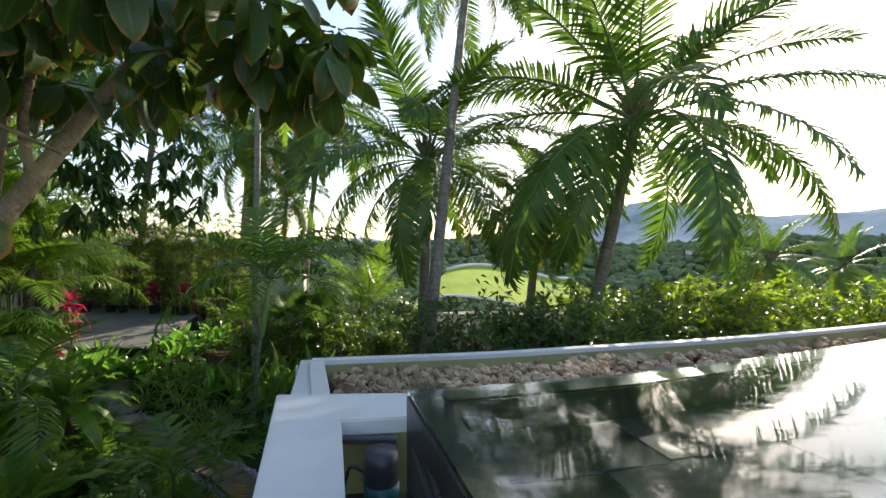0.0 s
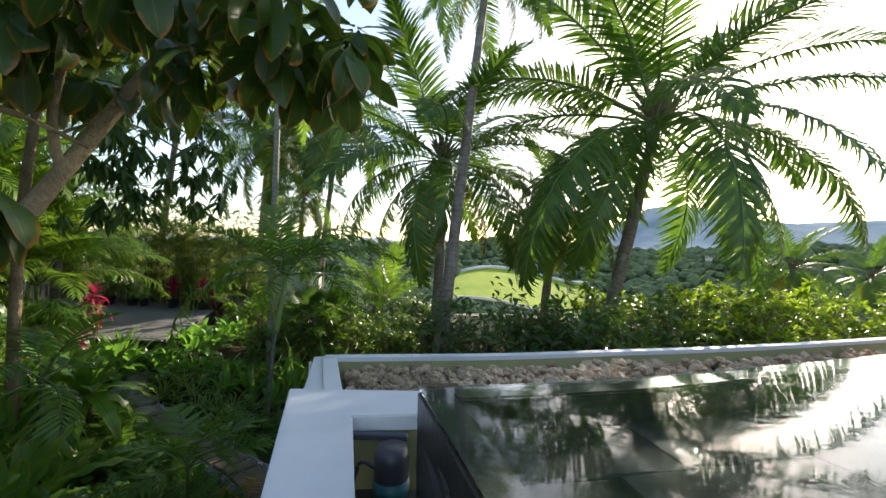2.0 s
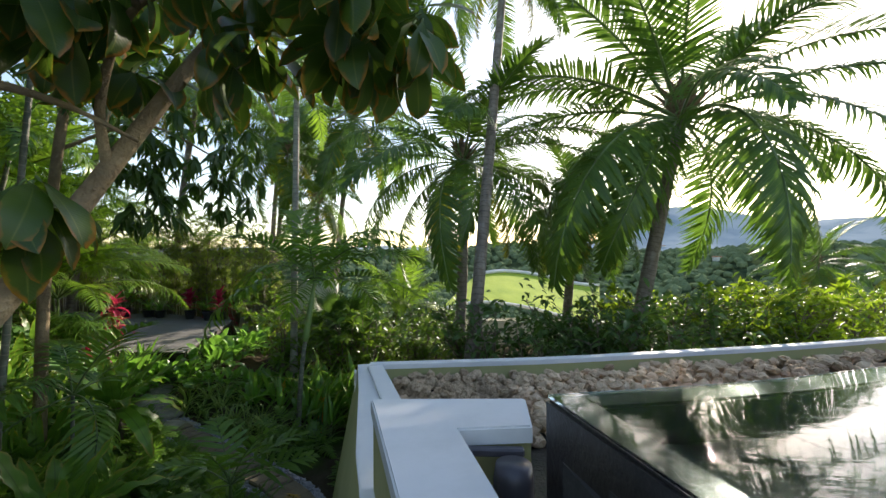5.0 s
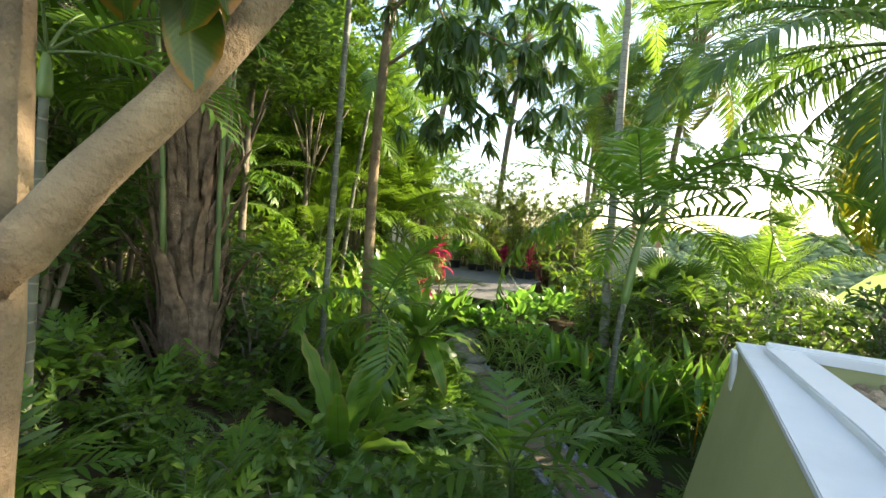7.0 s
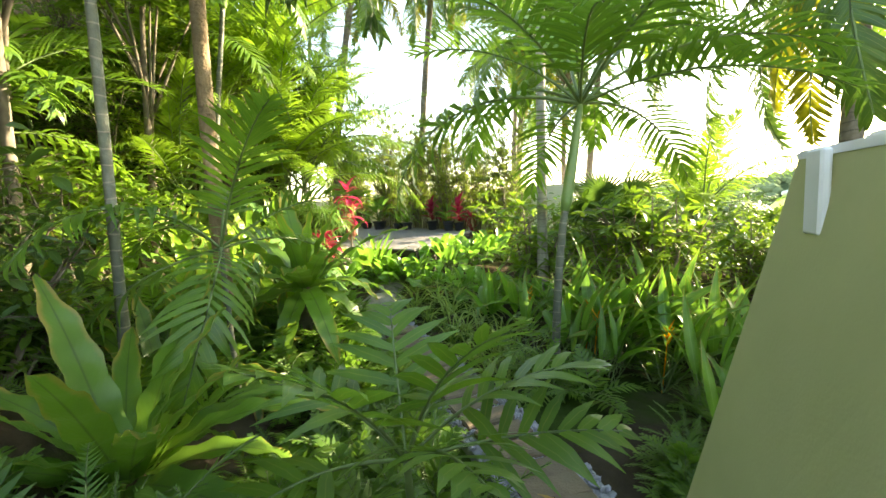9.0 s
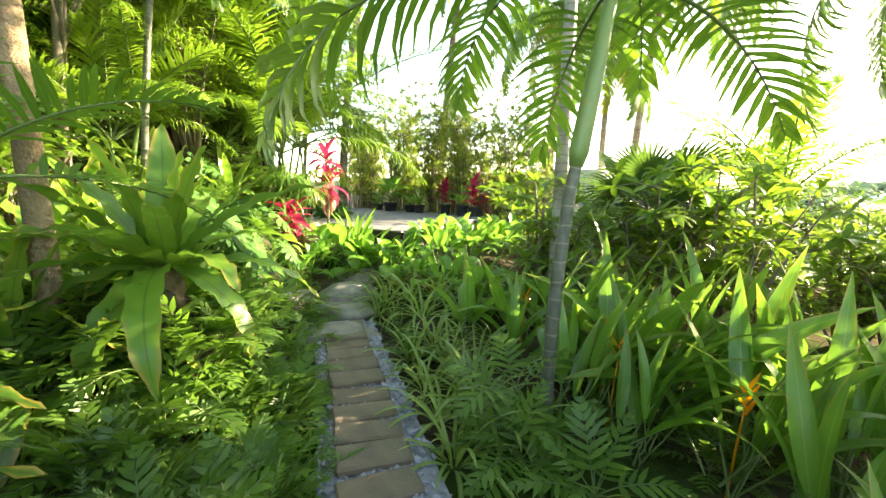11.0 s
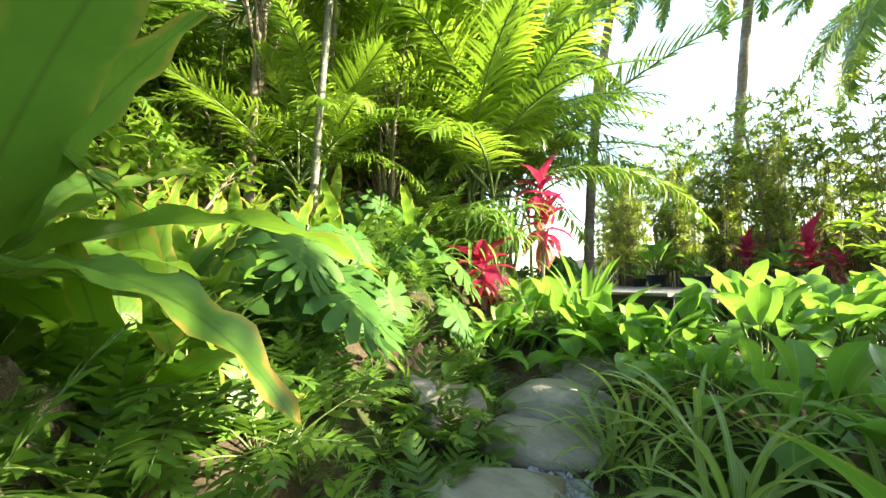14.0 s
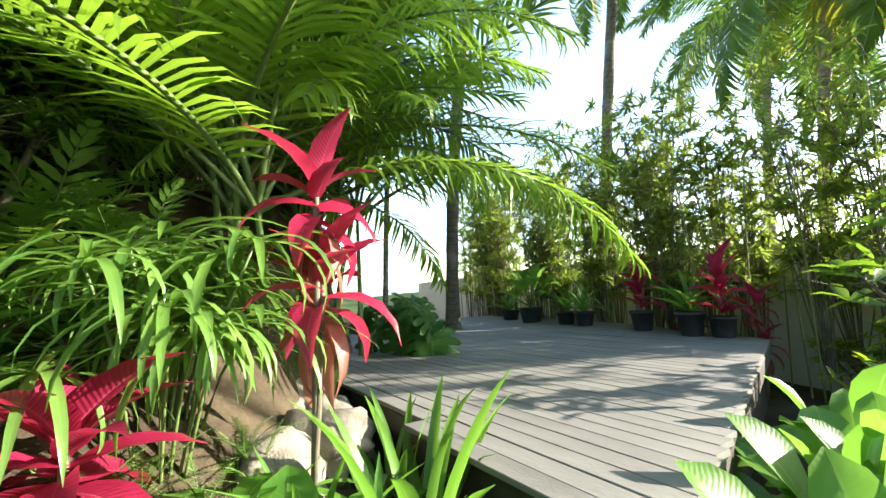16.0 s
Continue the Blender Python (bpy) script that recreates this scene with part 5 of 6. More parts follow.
FORK = (-3.6, 1.9, 0.4)
crng = random.Random(77)
canopy = [(crng.uniform(-3.7, -0.75), crng.uniform(2.1, 3.4), crng.uniform(2.85, 3.5)) for _ in range(30)]
canopy += [(crng.uniform(-4.6, -2.6), crng.uniform(2.4, 4.0), crng.uniform(3.0, 4.2)) for _ in range(16)]
leafy_tree("leaning_tree", (-3.72, 1.72, -1.15),
           [([(-3.74, 1.70, -1.3), (-3.70, 1.78, -0.4), (-3.73, 1.84, 0.3), (-3.95, 1.9, 1.2), (-4.12, 1.95, 2.6), (-4.1, 2.0, 4.5)], 0.175, 0.06),
            ([(-3.71, 1.78, -0.3), FORK, (-3.42, 2.45, 1.2), (-3.28, 2.95, 2.0), (-2.85, 3.5, 3.2), (-2.3, 3.9, 4.2)], 0.105, 0.045),
            ([(-3.68, 1.82, -0.1), (-3.66, 1.85, 0.35), (-3.95, 1.65, 0.75), (-4.0, 1.5, 1.1)], 0.095, 0.08),
            ([(-3.28, 2.95, 2.0), (-3.2, 2.8, 2.5), (-2.9, 2.75, 3.1), (-2.3, 2.8, 3.3)], 0.04, 0.02),
            ([(-4.08, 1.95, 2.15), (-3.65, 2.3, 2.42), (-3.3, 2.6, 2.38), (-3.0, 2.9, 2.2)], 0.045, 0.012),
            ([(-2.85, 3.5, 3.2), (-2.1, 3.2, 3.45), (-1.3, 2.8, 3.35), (-0.8, 2.6, 3.25)], 0.035, 0.012),
            ([(-2.9, 2.75, 3.1), (-2.6, 2.3, 3.3), (-1.9, 2.2, 3.35)], 0.025, 0.012),
            ([(-3.42, 2.45, 1.25), (-3.36, 2.32, 1.55), (-3.2, 2.26, 1.8)], 0.016, 0.008)],
           [(-3.16, 2.28, 1.80), (-3.2, 2.24, 1.68)], 5, "leaning tree with tan bark and big leathery leaves", BIG_LEAVES, BARK, 1.0, -48, 7, canopy)
leafy_tree("mango_tree", (-6.9, 5.9, -1.6),
           [([(-6.9, 5.9, -1.8), (-6.7, 5.8, 1.2), (-6.3, 5.7, 3.6), (-5.9, 5.7, 5.0)], 0.09, 0.05),
            ([(-6.3, 5.7, 3.6), (-5.6, 5.7, 3.7), (-5.2, 5.7, 3.1)], 0.03, 0.012),
            ([(-6.45, 5.75, 2.9), (-5.6, 6.3, 3.4), (-4.6, 6.8, 2.9)], 0.03, 0.012)],
           [], 9, "slender tree with drooping dark pointed leaves", [blade_data("leaf", 0.34, 0.075, 0, 0.7, 6, 0.3, "lance", 0.02, (BROAD_DARK, STEM))], BARK, 1.0, -58, 8,
           [(-5.1 + crng.uniform(-0.45, 0.45), 5.6 + crng.uniform(-0.35, 0.35), crng.uniform(1.75, 3.2)) for _ in range(30)]
           + [(-5.7 + crng.uniform(-1.0, 1.0), 5.9 + crng.uniform(-0.9, 0.9), crng.uniform(3.2, 5.2)) for _ in range(60)]
           + [(-4.8 + crng.uniform(-0.9, 0.8), 6.7 + crng.uniform(-0.8, 0.8), crng.uniform(1.9, 3.6)) for _ in range(60)])

# ---- tall background trees on the bank ----
def broad_tree(at, height, radius, sort, seed, label):
    """A trunk with limbs that carry leafy masses."""
    rng = random.Random(seed)
    base = Vector((at[0], at[1], ground_at(at[0], at[1])))
    tree = root("bank_tree", base, label, "tree", "bank trees")
    mb = Mesh()
    tube(mb, smooth_line([(0, 0, -0.2), (0.1, 0.05, height * 0.4), (0.05, 0.2, height * 0.75)], 8), [0.075 - 0.006 * i for i in range(9)], 9)
    for k in range(9):
        az, u = k * 2.4, rng.uniform(0.5, 1.0)
        p = Vector((math.cos(az) * radius * u, math.sin(az) * radius * u, height * rng.uniform(0.55, 1.0)))
        o = Vector((0.05, 0.1, height * rng.uniform(0.3, 0.6)))
        tube(mb, smooth_line([o, o.lerp(p, 0.5) + Vector((0, 0, 0.2)), p], 6), [0.03 - 0.004 * i for i in range(7)], 6)
        _, lf = SHRUBS[sort][k % len(SHRUBS[sort])]
        piece("crown", lf, tree, Matrix.Translation(p - Vector((0, 0, 0.75))) @ Matrix.Rotation(az, 4, "Z") @ Matrix.Diagonal((1.15, 1.15, 0.9, 1)))
    piece("trunk", mb.data("trunk", TWIG), tree)


for k, (x, y, h, r, sort) in enumerate([(-8.6, 4.6, 6.0, 1.6, "dark"), (-10.3, 6.6, 5.6, 1.6, "mid"), (-12.6, 7.4, 5.0, 1.7, "mid"), (-6.6, 1.4, 5.6, 1.7, "dark"), (-9.6, 2.2, 6.0, 1.9, "dark"),
                                       (-12.4, 4.4, 5.2, 1.9, "dark"), (-16.5, 8.6, 5.0, 1.9, "mid"), (-19.5, 13.2, 6.5, 2.2, "mid"), (-16.2, 11.3, 4.4, 1.6, "mid"), (-5.6, 0.2, 5.2, 1.6, "dark")]):
    broad_tree((x, y), h, r, sort, 200 + k, "leafy tree on the bank, dark against the sky")

# ---- ferns and leaves along the way ----
nest_fern((-5.05, 4.25, -1.74), 1, 1.3, 26, (74, 0))
nest_fern((-6.2, 6.45, -1.12), 2, 1.2, 26, (80, -16))
for k in range(9):
    fern((-6.2 + 0.40 * math.cos(k * 0.7), 6.45 + 0.40 * math.sin(k * 0.7), -1.75), 900 + k, 8, OAK_FRONDS, "fern clump round the nest fern", 0.9)
nest_fern((-7.3, 4.5), 3, 1.1, 14)
nest_fern((-7.15, 6.75), 4, 0.95, 15)
nest_fern((-8.2, 6.6), 5, 0.9, 14)
nest_fern((-8.7, 6.9), 6, 0.75, 14)
nest_fern((-6.3, 6.2), 7, 0.9, 14)
nest_fern((-9.4, 7.3), 8, 0.7, 12)
nest_fern((-6.9, 5.4), 9, 1.0, 14)
nest_fern((-9.0, 5.7), 10, 0.9, 12)
for x, y, z, n, sd, size, face in [(-7.7, 7.35, -1.6, 8, 1, 0.95, 5), (-8.6, 8.4, -2.05, 5, 2, 0.85, -5), (-8.9, 7.5, -1.4, 6, 3, 0.9, 0), (-8.25, 7.8, -1.75, 6, 4, 0.85, 5), (-10.4, 8.1, -0.9, 6, 5, 1.0, 20),
                                   (-9.15, 8.5, -1.55, 5, 12, 1.0, -10), (-13.4, 12.7, -1.5, 7, 6, 1.1, -30), (-15.8, 13.5, -1.5, 7, 7, 1.1, -30), (-12.4, 12.35, -1.45, 6, 9, 1.0, -40)]:
    split_leaf_plant((x, y, z), n, sd, size, face)
for x, y, sd, size in [(-8.75, 7.2, 21, 0.9), (-7.3, 6.55, 22, 0.9), (-8.1, 6.9, 23, 0.85), (-9.9, 8.6, 24, 0.8), (-10.6, 7.6, 25, 0.85), (-6.7, 6.75, 26, 0.85), (-7.7, 6.0, 27, 1.0), (-8.6, 6.3, 28, 1.05), (-9.5, 6.6, 29, 1.0), (-6.6, 5.6, 30, 1.0), (-9.3, 7.7, 31, 0.9), (-6.2, 4.9, 32, 0.9)]:
    nest_fern((x, y), sd, size, 14, (80, 0))
cordyline((-9.3, 10.1, -1.25), (1.4, 0.95), 1, "crimson cordyline with bright pink upper leaves", 0.95, 0.4, 20, (-0.08, 0.05), (68, -72))
cordyline((-9.12, 9.25, -1.6), (0.75,), 2, "low red cordyline with faded lower leaves", 0.95, 0.35, 26, (0, 0), (60, -62))
sedge((-9.55, 9.5, -1.25), 15, 1, 0.95, 0.36)
sedge((-9.75, 9.55, -1.15), 8, 2, 1.05)
sedge((-9.0, 8.55, -1.6), 4, 3, 0.8, 0.2)
for k, (x, y, s) in enumerate([(-8.72, 10.28, 1.2), (-8.98, 10.48, 1.25), (-9.4, 10.62, 1.0), (-9.7, 10.66, 0.8), (-8.5, 10.05, 0.8), (-9.02, 9.98, 0.9), (-9.3, 9.78, 0.8)]):
    rosette("spider_lily", (x, y, -1.75 + 0.1), LILY_LEAVES, 20, (82, 5), 60 + k, "spider lily with arching strap leaves at the deck", "plant", "spider lilies", s * 1.1)
prng = random.Random(8)
for k, (x, y, s) in enumerate([(-6.0, 9.1, 1), (-5.5, 8.75, 0.9), (-4.35, 7.95, 0.95), (-4.7, 8.2, 0.8), (-6.5, 9.45, 0.95), (-7.0, 9.45, 1), (-6.3, 9.75, 0.9), (-5.2, 8.65, 0.9), (-4.0, 7.8, 0.8), (-7.3, 9.85, 0.85), (-5.7, 9.5, 0.9), (-4.9, 8.7, 0.8), (-4.15, 7.38, 0.85), (-4.55, 7.72, 0.85), (-5.0, 8.05, 0.9), (-5.5, 8.4, 0.9), (-6.9, 9.2, 0.9)]):
    rosette("striped_lily_turf", (x, y), STRIPE_LEAVES, 26, (80, 12), k, "striped green and cream tuft of arching leaves", "plant", "striped tufts", s * 1.15)
for k in range(46):
    t = prng.random()
    x, y = -8.0 + 4.2 * t + prng.uniform(-0.3, 0.3), 10.1 + prng.uniform(-0.35, 0.5) + 0.3 * t
    if k >= 30:
        y = prng.uniform(10.7, 13.5)
        x = prng.uniform(-8.0, -7.0) + max(0.0, 11.6 - y) * 0.6
        rosette("broad_leaf_plant", (x, y, -1.8), BROAD_LEAVES, 12, (80, 22), k, "low plant with broad bright green leaves", "plant", "broad-leaf bed", prng.uniform(1.05, 1.4), 0.1)
        continue
    rosette("broad_leaf_plant", (x, y), BROAD_LEAVES, 12, (80, 18), k, "low plant with broad bright green leaves", "plant", "broad-leaf bed", prng.uniform(1.0, 1.35) * (0.55 if x < -6.4 else 0.9), 0.1)
for k, (x, y, z) in enumerate([(-8.55, 9.5, -1.75), (-8.8, 9.85, -1.7), (-8.35, 9.15, -1.9), (-8.2, 8.75, -1.95), (-8.95, 9.6, -1.6), (-8.35, 10.25, -1.9), (-7.95, 10.3, -1.95), (-7.6, 10.45, -1.95), (-7.55, 10.0, -2.05), (-8.05, 9.95, -2.0), (-8.5, 9.85, -1.85)]):
    rosette("broad_leaf_plant", (x, y, z), BROAD_LEAVES, 13, (80, 10), 90 + k, "low plant with broad bright green leaves", "plant", "broad-leaf bed", 0.85 if k < 5 else 1.25, 0.1)
for k, (x, y, n, s) in enumerate([(-3.7, 8.75, 8, 1.1), (-3.3, 8.5, 8, 1.15), (-4.3, 9.2, 8, 1.05), (-4.75, 9.3, 7, 1.0), (-2.7, 8.9, 8, 1.1), (-3.9, 9.4, 7, 1.05), (-5.2, 8.95, 6, 0.85), (-3.5, 8.35, 8, 0.95), (-4.1, 8.75, 8, 1.0), (-3.4, 9.0, 8, 1.1), (-4.5, 8.7, 7, 0.8), (-3.15, 8.75, 8, 1.05), (-3.0, 9.3, 8, 1.1), (-2.75, 8.15, 9, 0.95), (-2.35, 7.75, 9, 0.9), (-2.2, 8.35, 9, 1.0), (-3.25, 8.05, 9, 0.8), (-1.9, 7.2, 8, 0.8), (-1.75, 6.55, 7, 0.7), (-2.4, 9.2, 9, 1.05), (-1.8, 8.8, 8, 1.0), (-3.75, 8.3, 9, 0.9), (-2.15, 6.9, 7, 0.65)]):
    heliconia((x, y), n + 2, k, s, k in (0, 3, 5, 7, 13), 70 if y < 8.8 else None)
fn = 0
frng = random.Random(14)
while fn < 150:
    x, y = frng.uniform(-8.6, -2.6), frng.uniform(2.6, 9.6)
    along = (y - 5.6) - (x + 2.75) * -0.74
    if x > -2.9 - (0 if y > 5 else (5 - y) * -0.25) or abs(along) < 0.62 and y > 5.2 or along > 0.9 or math.hypot(x + 4.7, y - 4.1) < 1.35:
        continue
    near = along < -0.3 and y > 5
    fern((x, y), fn, 9 if near else 8, OAK_FRONDS if frng.random() < 0.5 else FERN_FRONDS, "green fern clump in the shaded bed", frng.uniform(0.7, 1.05))
    fn += 1
for k in range(130):
    u, side = frng.random(), frng.uniform(0.30, 1.9)
    x, y = -2.9 - 5.0 * u - 0.59 * side, 5.6 + 3.7 * u - 0.8 * side
    fern((x, y), 300 + k, 9, OAK_FRONDS if k % 3 else FERN_FRONDS, "bright green fern clump beside the path", frng.uniform(0.65, 1.0), side < 0.8)
for k in range(44):
    x, y = frng.uniform(-13.5, -9.3), frng.uniform(6.6, 10.0)
    fern((x, y), 400 + k, 8, FERN_FRONDS if k % 2 else OAK_FRONDS, "fern clump on the rocky bank", frng.uniform(0.9, 1.4))
for k in range(30):
    x, y = frng.uniform(-9.6, -7.7), frng.uniform(7.6, 9.5)
    if abs((y - 5.6) + (x + 2.75) * 0.74) < 0.55:
        continue
    fern((x, y), 500 + k, 8, FERN_FRONDS if k % 2 else OAK_FRONDS, "fern clump among the split leaves", frng.uniform(0.7, 1.0))
for k in range(22):
    x, y = frng.uniform(-4.6, -3.0), frng.uniform(2.9, 5.4)
    if x > -2.75 - 0.25 * (5.4 - y) * -1:
        continue
    fern((x, y), 600 + k, 8, FERN_FRONDS if k % 2 else OAK_FRONDS, "fern clump at the foot of the nest fern", frng.uniform(0.5, 0.8))
for k, (x, y, s_) in enumerate([(-8.0, 15.0, 0.9), (-7.4, 14.2, 0.9), (-8.3, 16.2, 0.8), (-7.2, 15.6, 0.7), (-6.6, 14.8, 0.7), (-8.9, 17.0, 0.8), (-7.8, 17.0, 0.7)]):
    shrub("sunny", (x, y), s_ * 0.8, 40 + k, "leafy shrub beside the deck", z=-1.95)
for k in range(46):
    if k < 30:
        x, y = frng.uniform(-6.6, -4.0), frng.uniform(1.6, 3.9)
    else:
        x, y = frng.uniform(-2.35, -1.9), frng.uniform(6.0, 7.9)
    if k % 3:
        fern((x, y), 700 + k, 8, OAK_FRONDS if k % 2 else FERN_FRONDS, "fern clump covering the shaded bed", frng.uniform(0.7, 1.1) if k < 30 else 0.55)
    elif k < 30:
        shrub("low", (x, y), frng.uniform(0.7, 1.0), k, "low leafy plant in the bed")
for k in range(46):
    x, y = frng.uniform(-4.4, -1.7), frng.uniform(7.6, 10.2)
    if (y - 5.6) + (x + 2.75) * 0.74 < 0.9 and x < -2.4:
        continue
    fern((x, y), 800 + k, 8, FERN_FRONDS if k % 3 else OAK_FRONDS, "low fern under the heliconias", frng.uniform(0.55, 0.9))
for k in range(20):
    fern((frng.uniform(-2.45, -1.95), frng.uniform(5.9, 7.5)), 950 + k, 8, OAK_FRONDS if k % 2 else FERN_FRONDS, "low fern at the foot of the wall", 0.6)
for k in range(24):
    fern((frng.uniform(-9.6, -7.3), frng.uniform(7.0, 9.9)) if k < 14 else (frng.uniform(-9.55, -9.0), frng.uniform(9.4, 9.95)), 980 + k, 8, FERN_FRONDS, "small fern among the split leaves", 0.5)
tagged(new("fern_bed", gathered("fern_bed", FERN_REST)), "dense bed of green ferns along the bank", "ferns", kind="stuff")
piece_dry = root("fallen_frond", (-2.9, 5.15, -2.05), "dry yellow palm frond lying in the bed", "frond")
piece("frond", DRY_FROND, piece_dry, turned((0, 0, 0.1), 160, 25, 20, 0.8))
piece("frond", DRY_FROND, piece_dry, turned((0.1, 0, 0.08), 100, 30, 20, 0.7))

# ---- shrubs that close the garden ----
srng = random.Random(31)


def fill(sort, n, xr, yr, s, label, skip=None, z=None, sz=1.0):
    for k in range(n):
        x, y = srng.uniform(*xr), srng.uniform(*yr)
        if skip and skip(x, y):
            continue
        shrub(sort, (x, y), s * srng.uniform(0.75, 1.25), srng.randrange(999), label, sz=sz, z=z)


near_way = lambda x, y: x > -6.3
fill("dark", 20, (-9.5, -5.6), (0.5, 4.4), 1.0, "dark green shrub in deep shade on the bank", near_way)
fill("dark", 16, (-12.0, -6.5), (-1.5, 3.0), 1.6, "tall dark shrub closing the bank")
fill("mid", 40, (-13.0, -8.6), (3.6, 9.4), 0.8, "leafy green shrub on the bank", lambda x, y: x > -10.3 and y > 6.2)
fill("fine", 30, (-18.0, -10.6), (3.0, 10.6), 1.0, "fine-leaved green creeper over the rocks")
fill("fine", 10, (-20.0, -13.5), (9.5, 13.0), 1.4, "fine-leaved green shrub behind the deck", lambda x, y: y > 11.2 + (-14 - x) * 0.68)
fill("low", 20, (-9.0, -3.6), (2.2, 5.6), 0.8, "low leafy plant in the bed", lambda x, y: math.hypot(x + 5.05, y - 4.25) < 1.25 or x > -3.3 + (y - 2.2) * -0.2)
fill("mid", 16, (-6.0, -1.0), (11.4, 15.0), 0.8, "leafy green shrub behind the planter")
fill("dark", 24, (-0.9, 7.0), (7.8, 11.5), 1.3, "dark leafy shrub behind the planter wall", lambda x, y: y < 6.9 + 0.28 * x, sz=1.15)
fill("sunny", 34, (3.5, 14.0), (9.6, 14.5), 1.3, "sunlit green hedge shrub beyond the pool", lambda x, y: y < 9.2 + 0.3 * (x - 4), z=-2.0, sz=1.15)
fill("frangipani", 6, (-5.6, -2.0), (10.2, 12.0), 0.95, "open shrub with rosettes of pale green leaves")
fill("dark", 16, (-8.0, -1.0), (14.5, 18.0), 1.1, "leafy shrub below the palms", lambda x, y: x < -7.6)
shrub("frangipani", (-7.5, 14.6), 1.15, 4, "open tree-like shrub with rosettes of leaves", z=-1.9)
for k in range(38):
    t = -0.12 + 1.37 * (k % 30) / 29
    if t < 0.16 and k % 2:
        continue
    x, y = -9.4 - 8.2 * t + srng.uniform(-0.4, 0.4), 16.5 + 1.9 * t + srng.uniform(-0.35, 0.6) + (0.8 if k >= 30 else 0.0)
    s = srng.uniform(1.0, 1.35) if t < 0.5 else srng.uniform(1.1, 1.6)
    b = shrub("bamboo", (x, y), s, k, "hedge bamboo with thin culms and small leaves", "bamboo_clump", 1.15 if k < 30 else 1.0, -1.6, "bamboo hedge")
    cm = Mesh()
    for c in range(3):
        ox, oy = srng.uniform(-0.3, 0.3), srng.uniform(-0.3, 0.3)
        tube(cm, smooth_line([(ox, oy, -0.6), (ox * 1.4, oy * 1.4, 1.6), (ox * 2.2, oy * 2.2, 2.6)], 6), [0.011, 0.011, 0.010, 0.009, 0.007, 0.005, 0.003], 6, 0, False)
    piece("culm", cm.data("culm", CULM), b)
for x, y, z, sx, sy, sz, sd, mt in [(-15.9, 4.2, 3.6, 1.3, 1.1, 1.6, 1, PALE_ROCK), (-14.2, 5.6, 1.6, 1.2, 1.0, 1.3, 2, STONE), (-17.8, 3.8, 5.0, 1.6, 1.3, 1.6, 3, PALE_ROCK), (-12.2, 8.2, 0.0, 0.9, 0.8, 0.9, 4, STONE), (-13.0, 6.8, 0.9, 1.0, 0.8, 1.1, 5, STONE), (-11.5, 4.9, 3.0, 1.0, 0.9, 0.85, 6, PALE_ROCK), (-6.2, 6.45, -1.7, 0.36, 0.33, 0.5, 8, SOIL)]:
    boulder((x, y, z), (sx, sy, sz), sd, mt, "weathered boulder on the overgrown rocky bank")
for x, y, z, sx, sy, sz, sd in [(-9.72, 9.95, -1.38, 0.45, 0.3, 0.3, 11), (-10.05, 10.4, -1.4, 0.42, 0.3, 0.28, 12), (-9.15, 9.72, -1.5, 0.4, 0.26, 0.2, 13), (-7.75, 8.3, -2.05, 0.3, 0.35, 0.3, 14), (-10.6, 10.4, -1.35, 0.5, 0.3, 0.3, 15), (-8.75, 10.2, -1.75, 0.3, 0.25, 0.25, 16)]:
    boulder((x, y, z), (sx, sy, sz), sd, STONE, "grey rounded boulder edging the deck")


# ---- pots at the back of the deck ----
def pot_data(name, r, h, mat):
    mb = Mesh()
    tube(mb, [(0, 0, 0), (0, 0, 0.01), (0, 0, h * 0.86), (0, 0, h * 0.86), (0, 0, h), (0, 0, h), (0, 0, h * 0.9)], [r * 0.72, r * 0.74, r * 0.95, r * 1.06, r * 1.08, r * 0.97, r * 0.95], 18)
    return mb.data(name, mat)


def potted(at, r, h, sort, seed, label, mat=POT):
    p = root("potted_plant", (at[0], at[1], DECK_Z), label, "potted plant", "pots on the deck")
    r, h = r * 0.82, h * 0.82
    piece("pot", pot_data("pot", r, h, mat), p, label="black plastic pot" if mat is POT else "terracotta pot")
    rng = random.Random(seed)
    mb = Mesh()
    tube(mb, [(0, 0, h * 0.8), (0, 0, h * 0.9)], [r * 0.94, r * 0.94], 16)
    piece("soil", mb.data("soil", SOIL), p)
    n = 16 if sort != "red" else 14
    for k in range(n):
        me = {"broad": BROAD_LEAVES, "red": RED_LEAVES, "strap": LILY_LEAVES}[sort][k % 3]
        up = 0.0 if sort != "red" else 0.55 * (1 - k / n)
        piece("leaf", me, p, turned((0, 0, h + up), k * 137.5, 80 - 60 * k / n + rng.uniform(-8, 8), rng.uniform(-20, 20), (1.75 if sort == "broad" else 1.2) * rng.uniform(0.85, 1.1)))


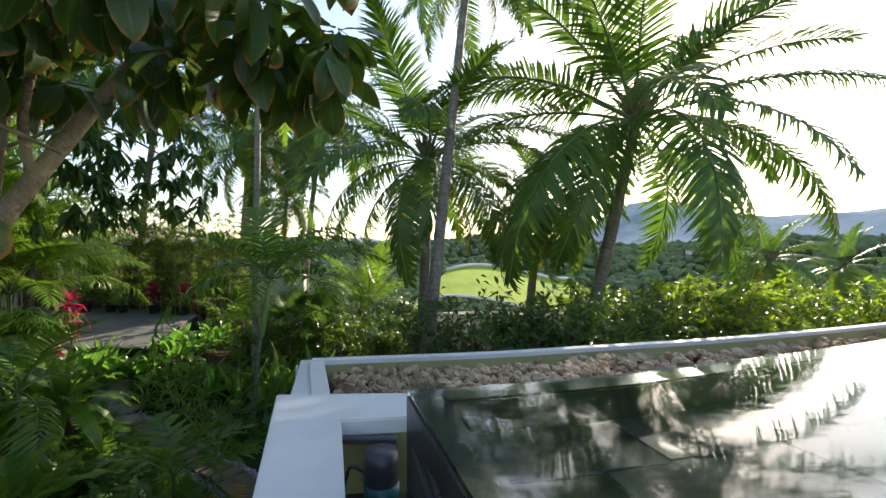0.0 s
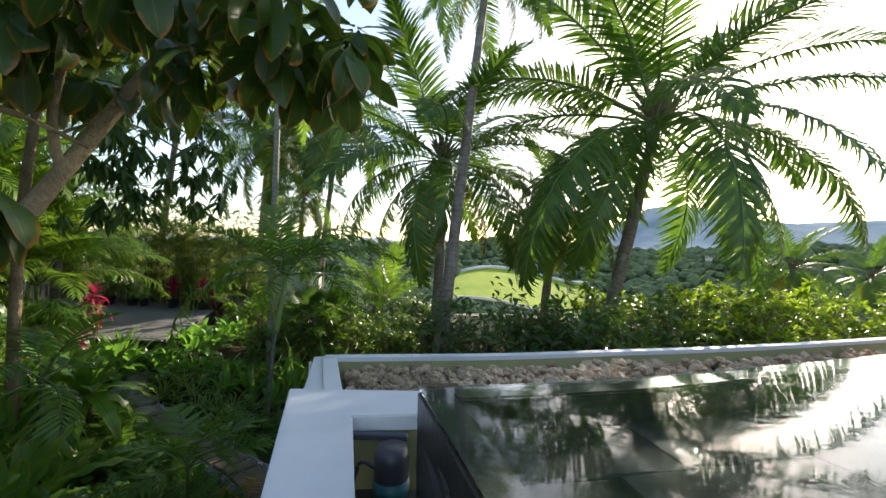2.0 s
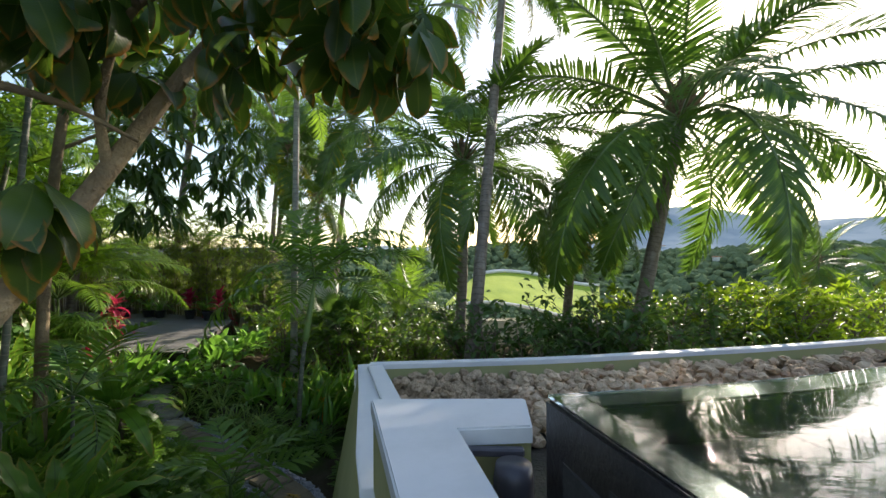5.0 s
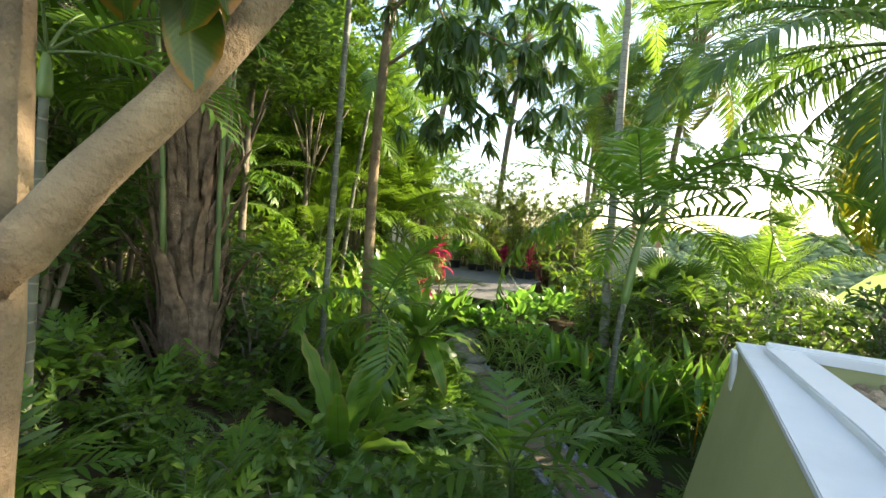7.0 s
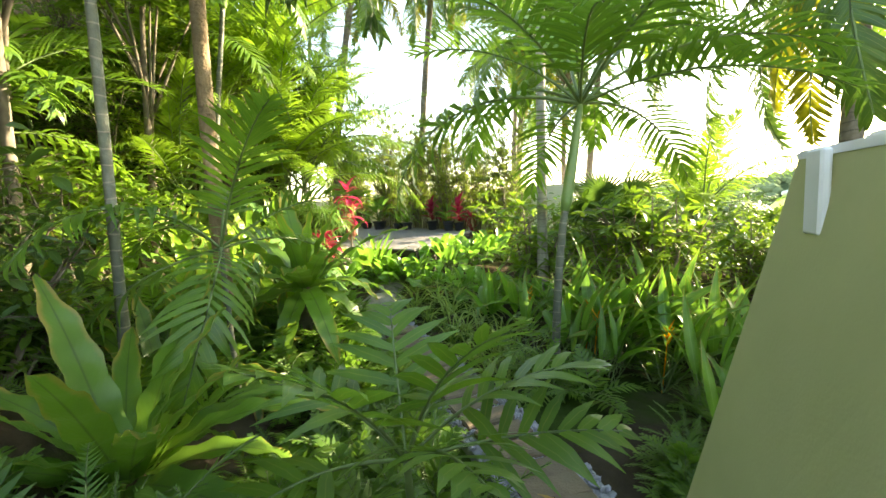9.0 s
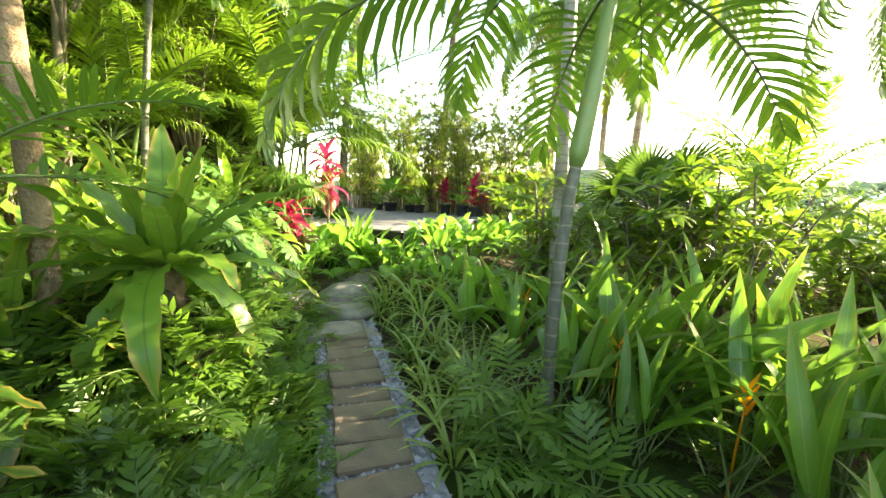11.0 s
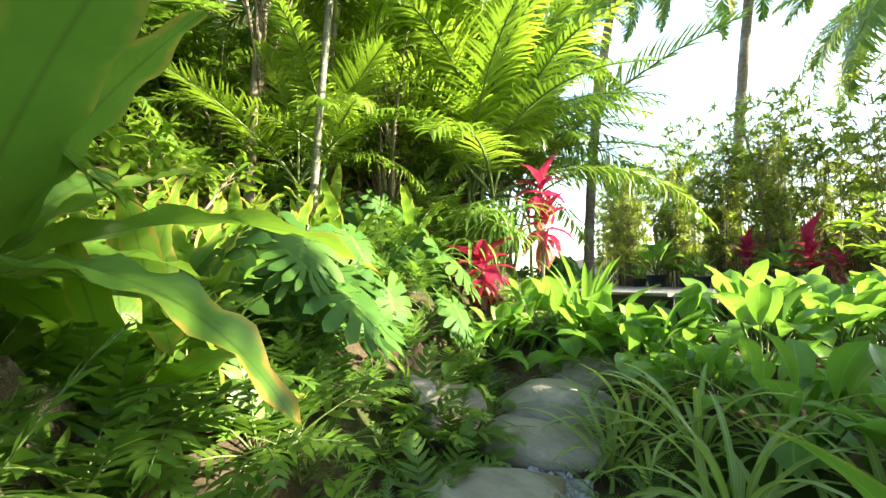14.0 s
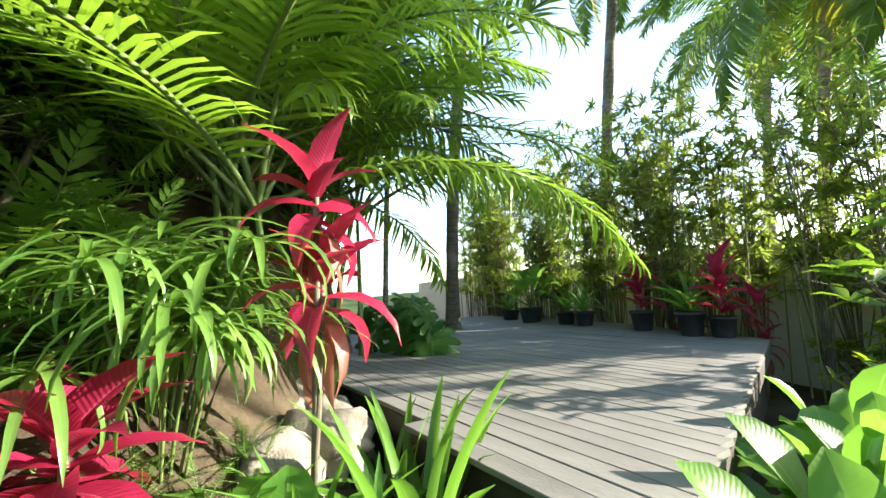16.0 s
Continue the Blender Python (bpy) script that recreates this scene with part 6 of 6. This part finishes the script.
for x, y, r, h, sort in [(-14.6, 16.75, 0.34, 0.42, "broad"), (-13.5, 16.7, 0.26, 0.32, "strap"), (-12.9, 16.55, 0.24, 0.34, "strap"), (-11.5, 16.3, 0.24, 0.40, "red"), (-10.5, 15.9, 0.24, 0.42, "strap"), (-10.1, 15.95, 0.22, 0.35, "red"), (-15.7, 17.1, 0.3, 0.3, "strap")]:
    potted((x, y), r, h, sort, int(-x * 10), "black plastic pot with a leafy plant on the deck" if sort != "red" else "black plastic pot with a red-leaved cordyline")
cordyline((-10.9, 16.55), (0.9,), 7, "red cordyline at the bamboo hedge", 0.8, 0.4)
cordyline((-9.75, 16.15), (1.3, 0.8), 8, "red cordyline at the bamboo hedge", 0.8, 0.4)


# ---- distant woods ----
def far_woods():
    rng = random.Random(55)
    bm = bmesh.new()
    bmesh.ops.create_icosphere(bm, subdivisions=1, radius=1)
    unit = [v.co.copy() for v in bm.verts]
    tris = [tuple(v.index for v in f.verts) for f in bm.faces]
    bm.free()
    v, f = [], []
    for _ in range(9000):
        az, r = radians(rng.uniform(-22, 62)), 34 * (900 / 34) ** rng.random()
        x, y = r * math.sin(az), r * math.cos(az)
        z = ground_at(x, y)
        if r < 70 and z > -3.5:
            continue
        s = rng.uniform(1.2, 2.4) * (0.75 + r / 260)
        if r < 60:
            s *= 0.8
        o = len(v)
        for c in unit:
            k = s * rng.uniform(0.7, 1.2)
            v.append((x + c.x * k * 1.2, y + c.y * k * 1.2, z + s * 0.55 + c.z * k))
        f += [tuple(o + i for i in t) for t in tris]
    me = bpy.data.meshes.new("far_woods")
    me.from_pydata(v, [], f)
    me.materials.append(WOODS)
    tagged(new("far_woods", me), "dark green woods covering the valley and hills", "woods", kind="stuff")


WOODS = solid_mat("woods", (0.08, 0.115, 0.055), (0.15, 0.19, 0.10), 0.15, 1.2, 1.0, 0.8, 0.5, per_piece=0.25)
WOODS.node_tree.nodes["Principled BSDF"].inputs["Specular IOR Level"].default_value = 0.0
far_woods()
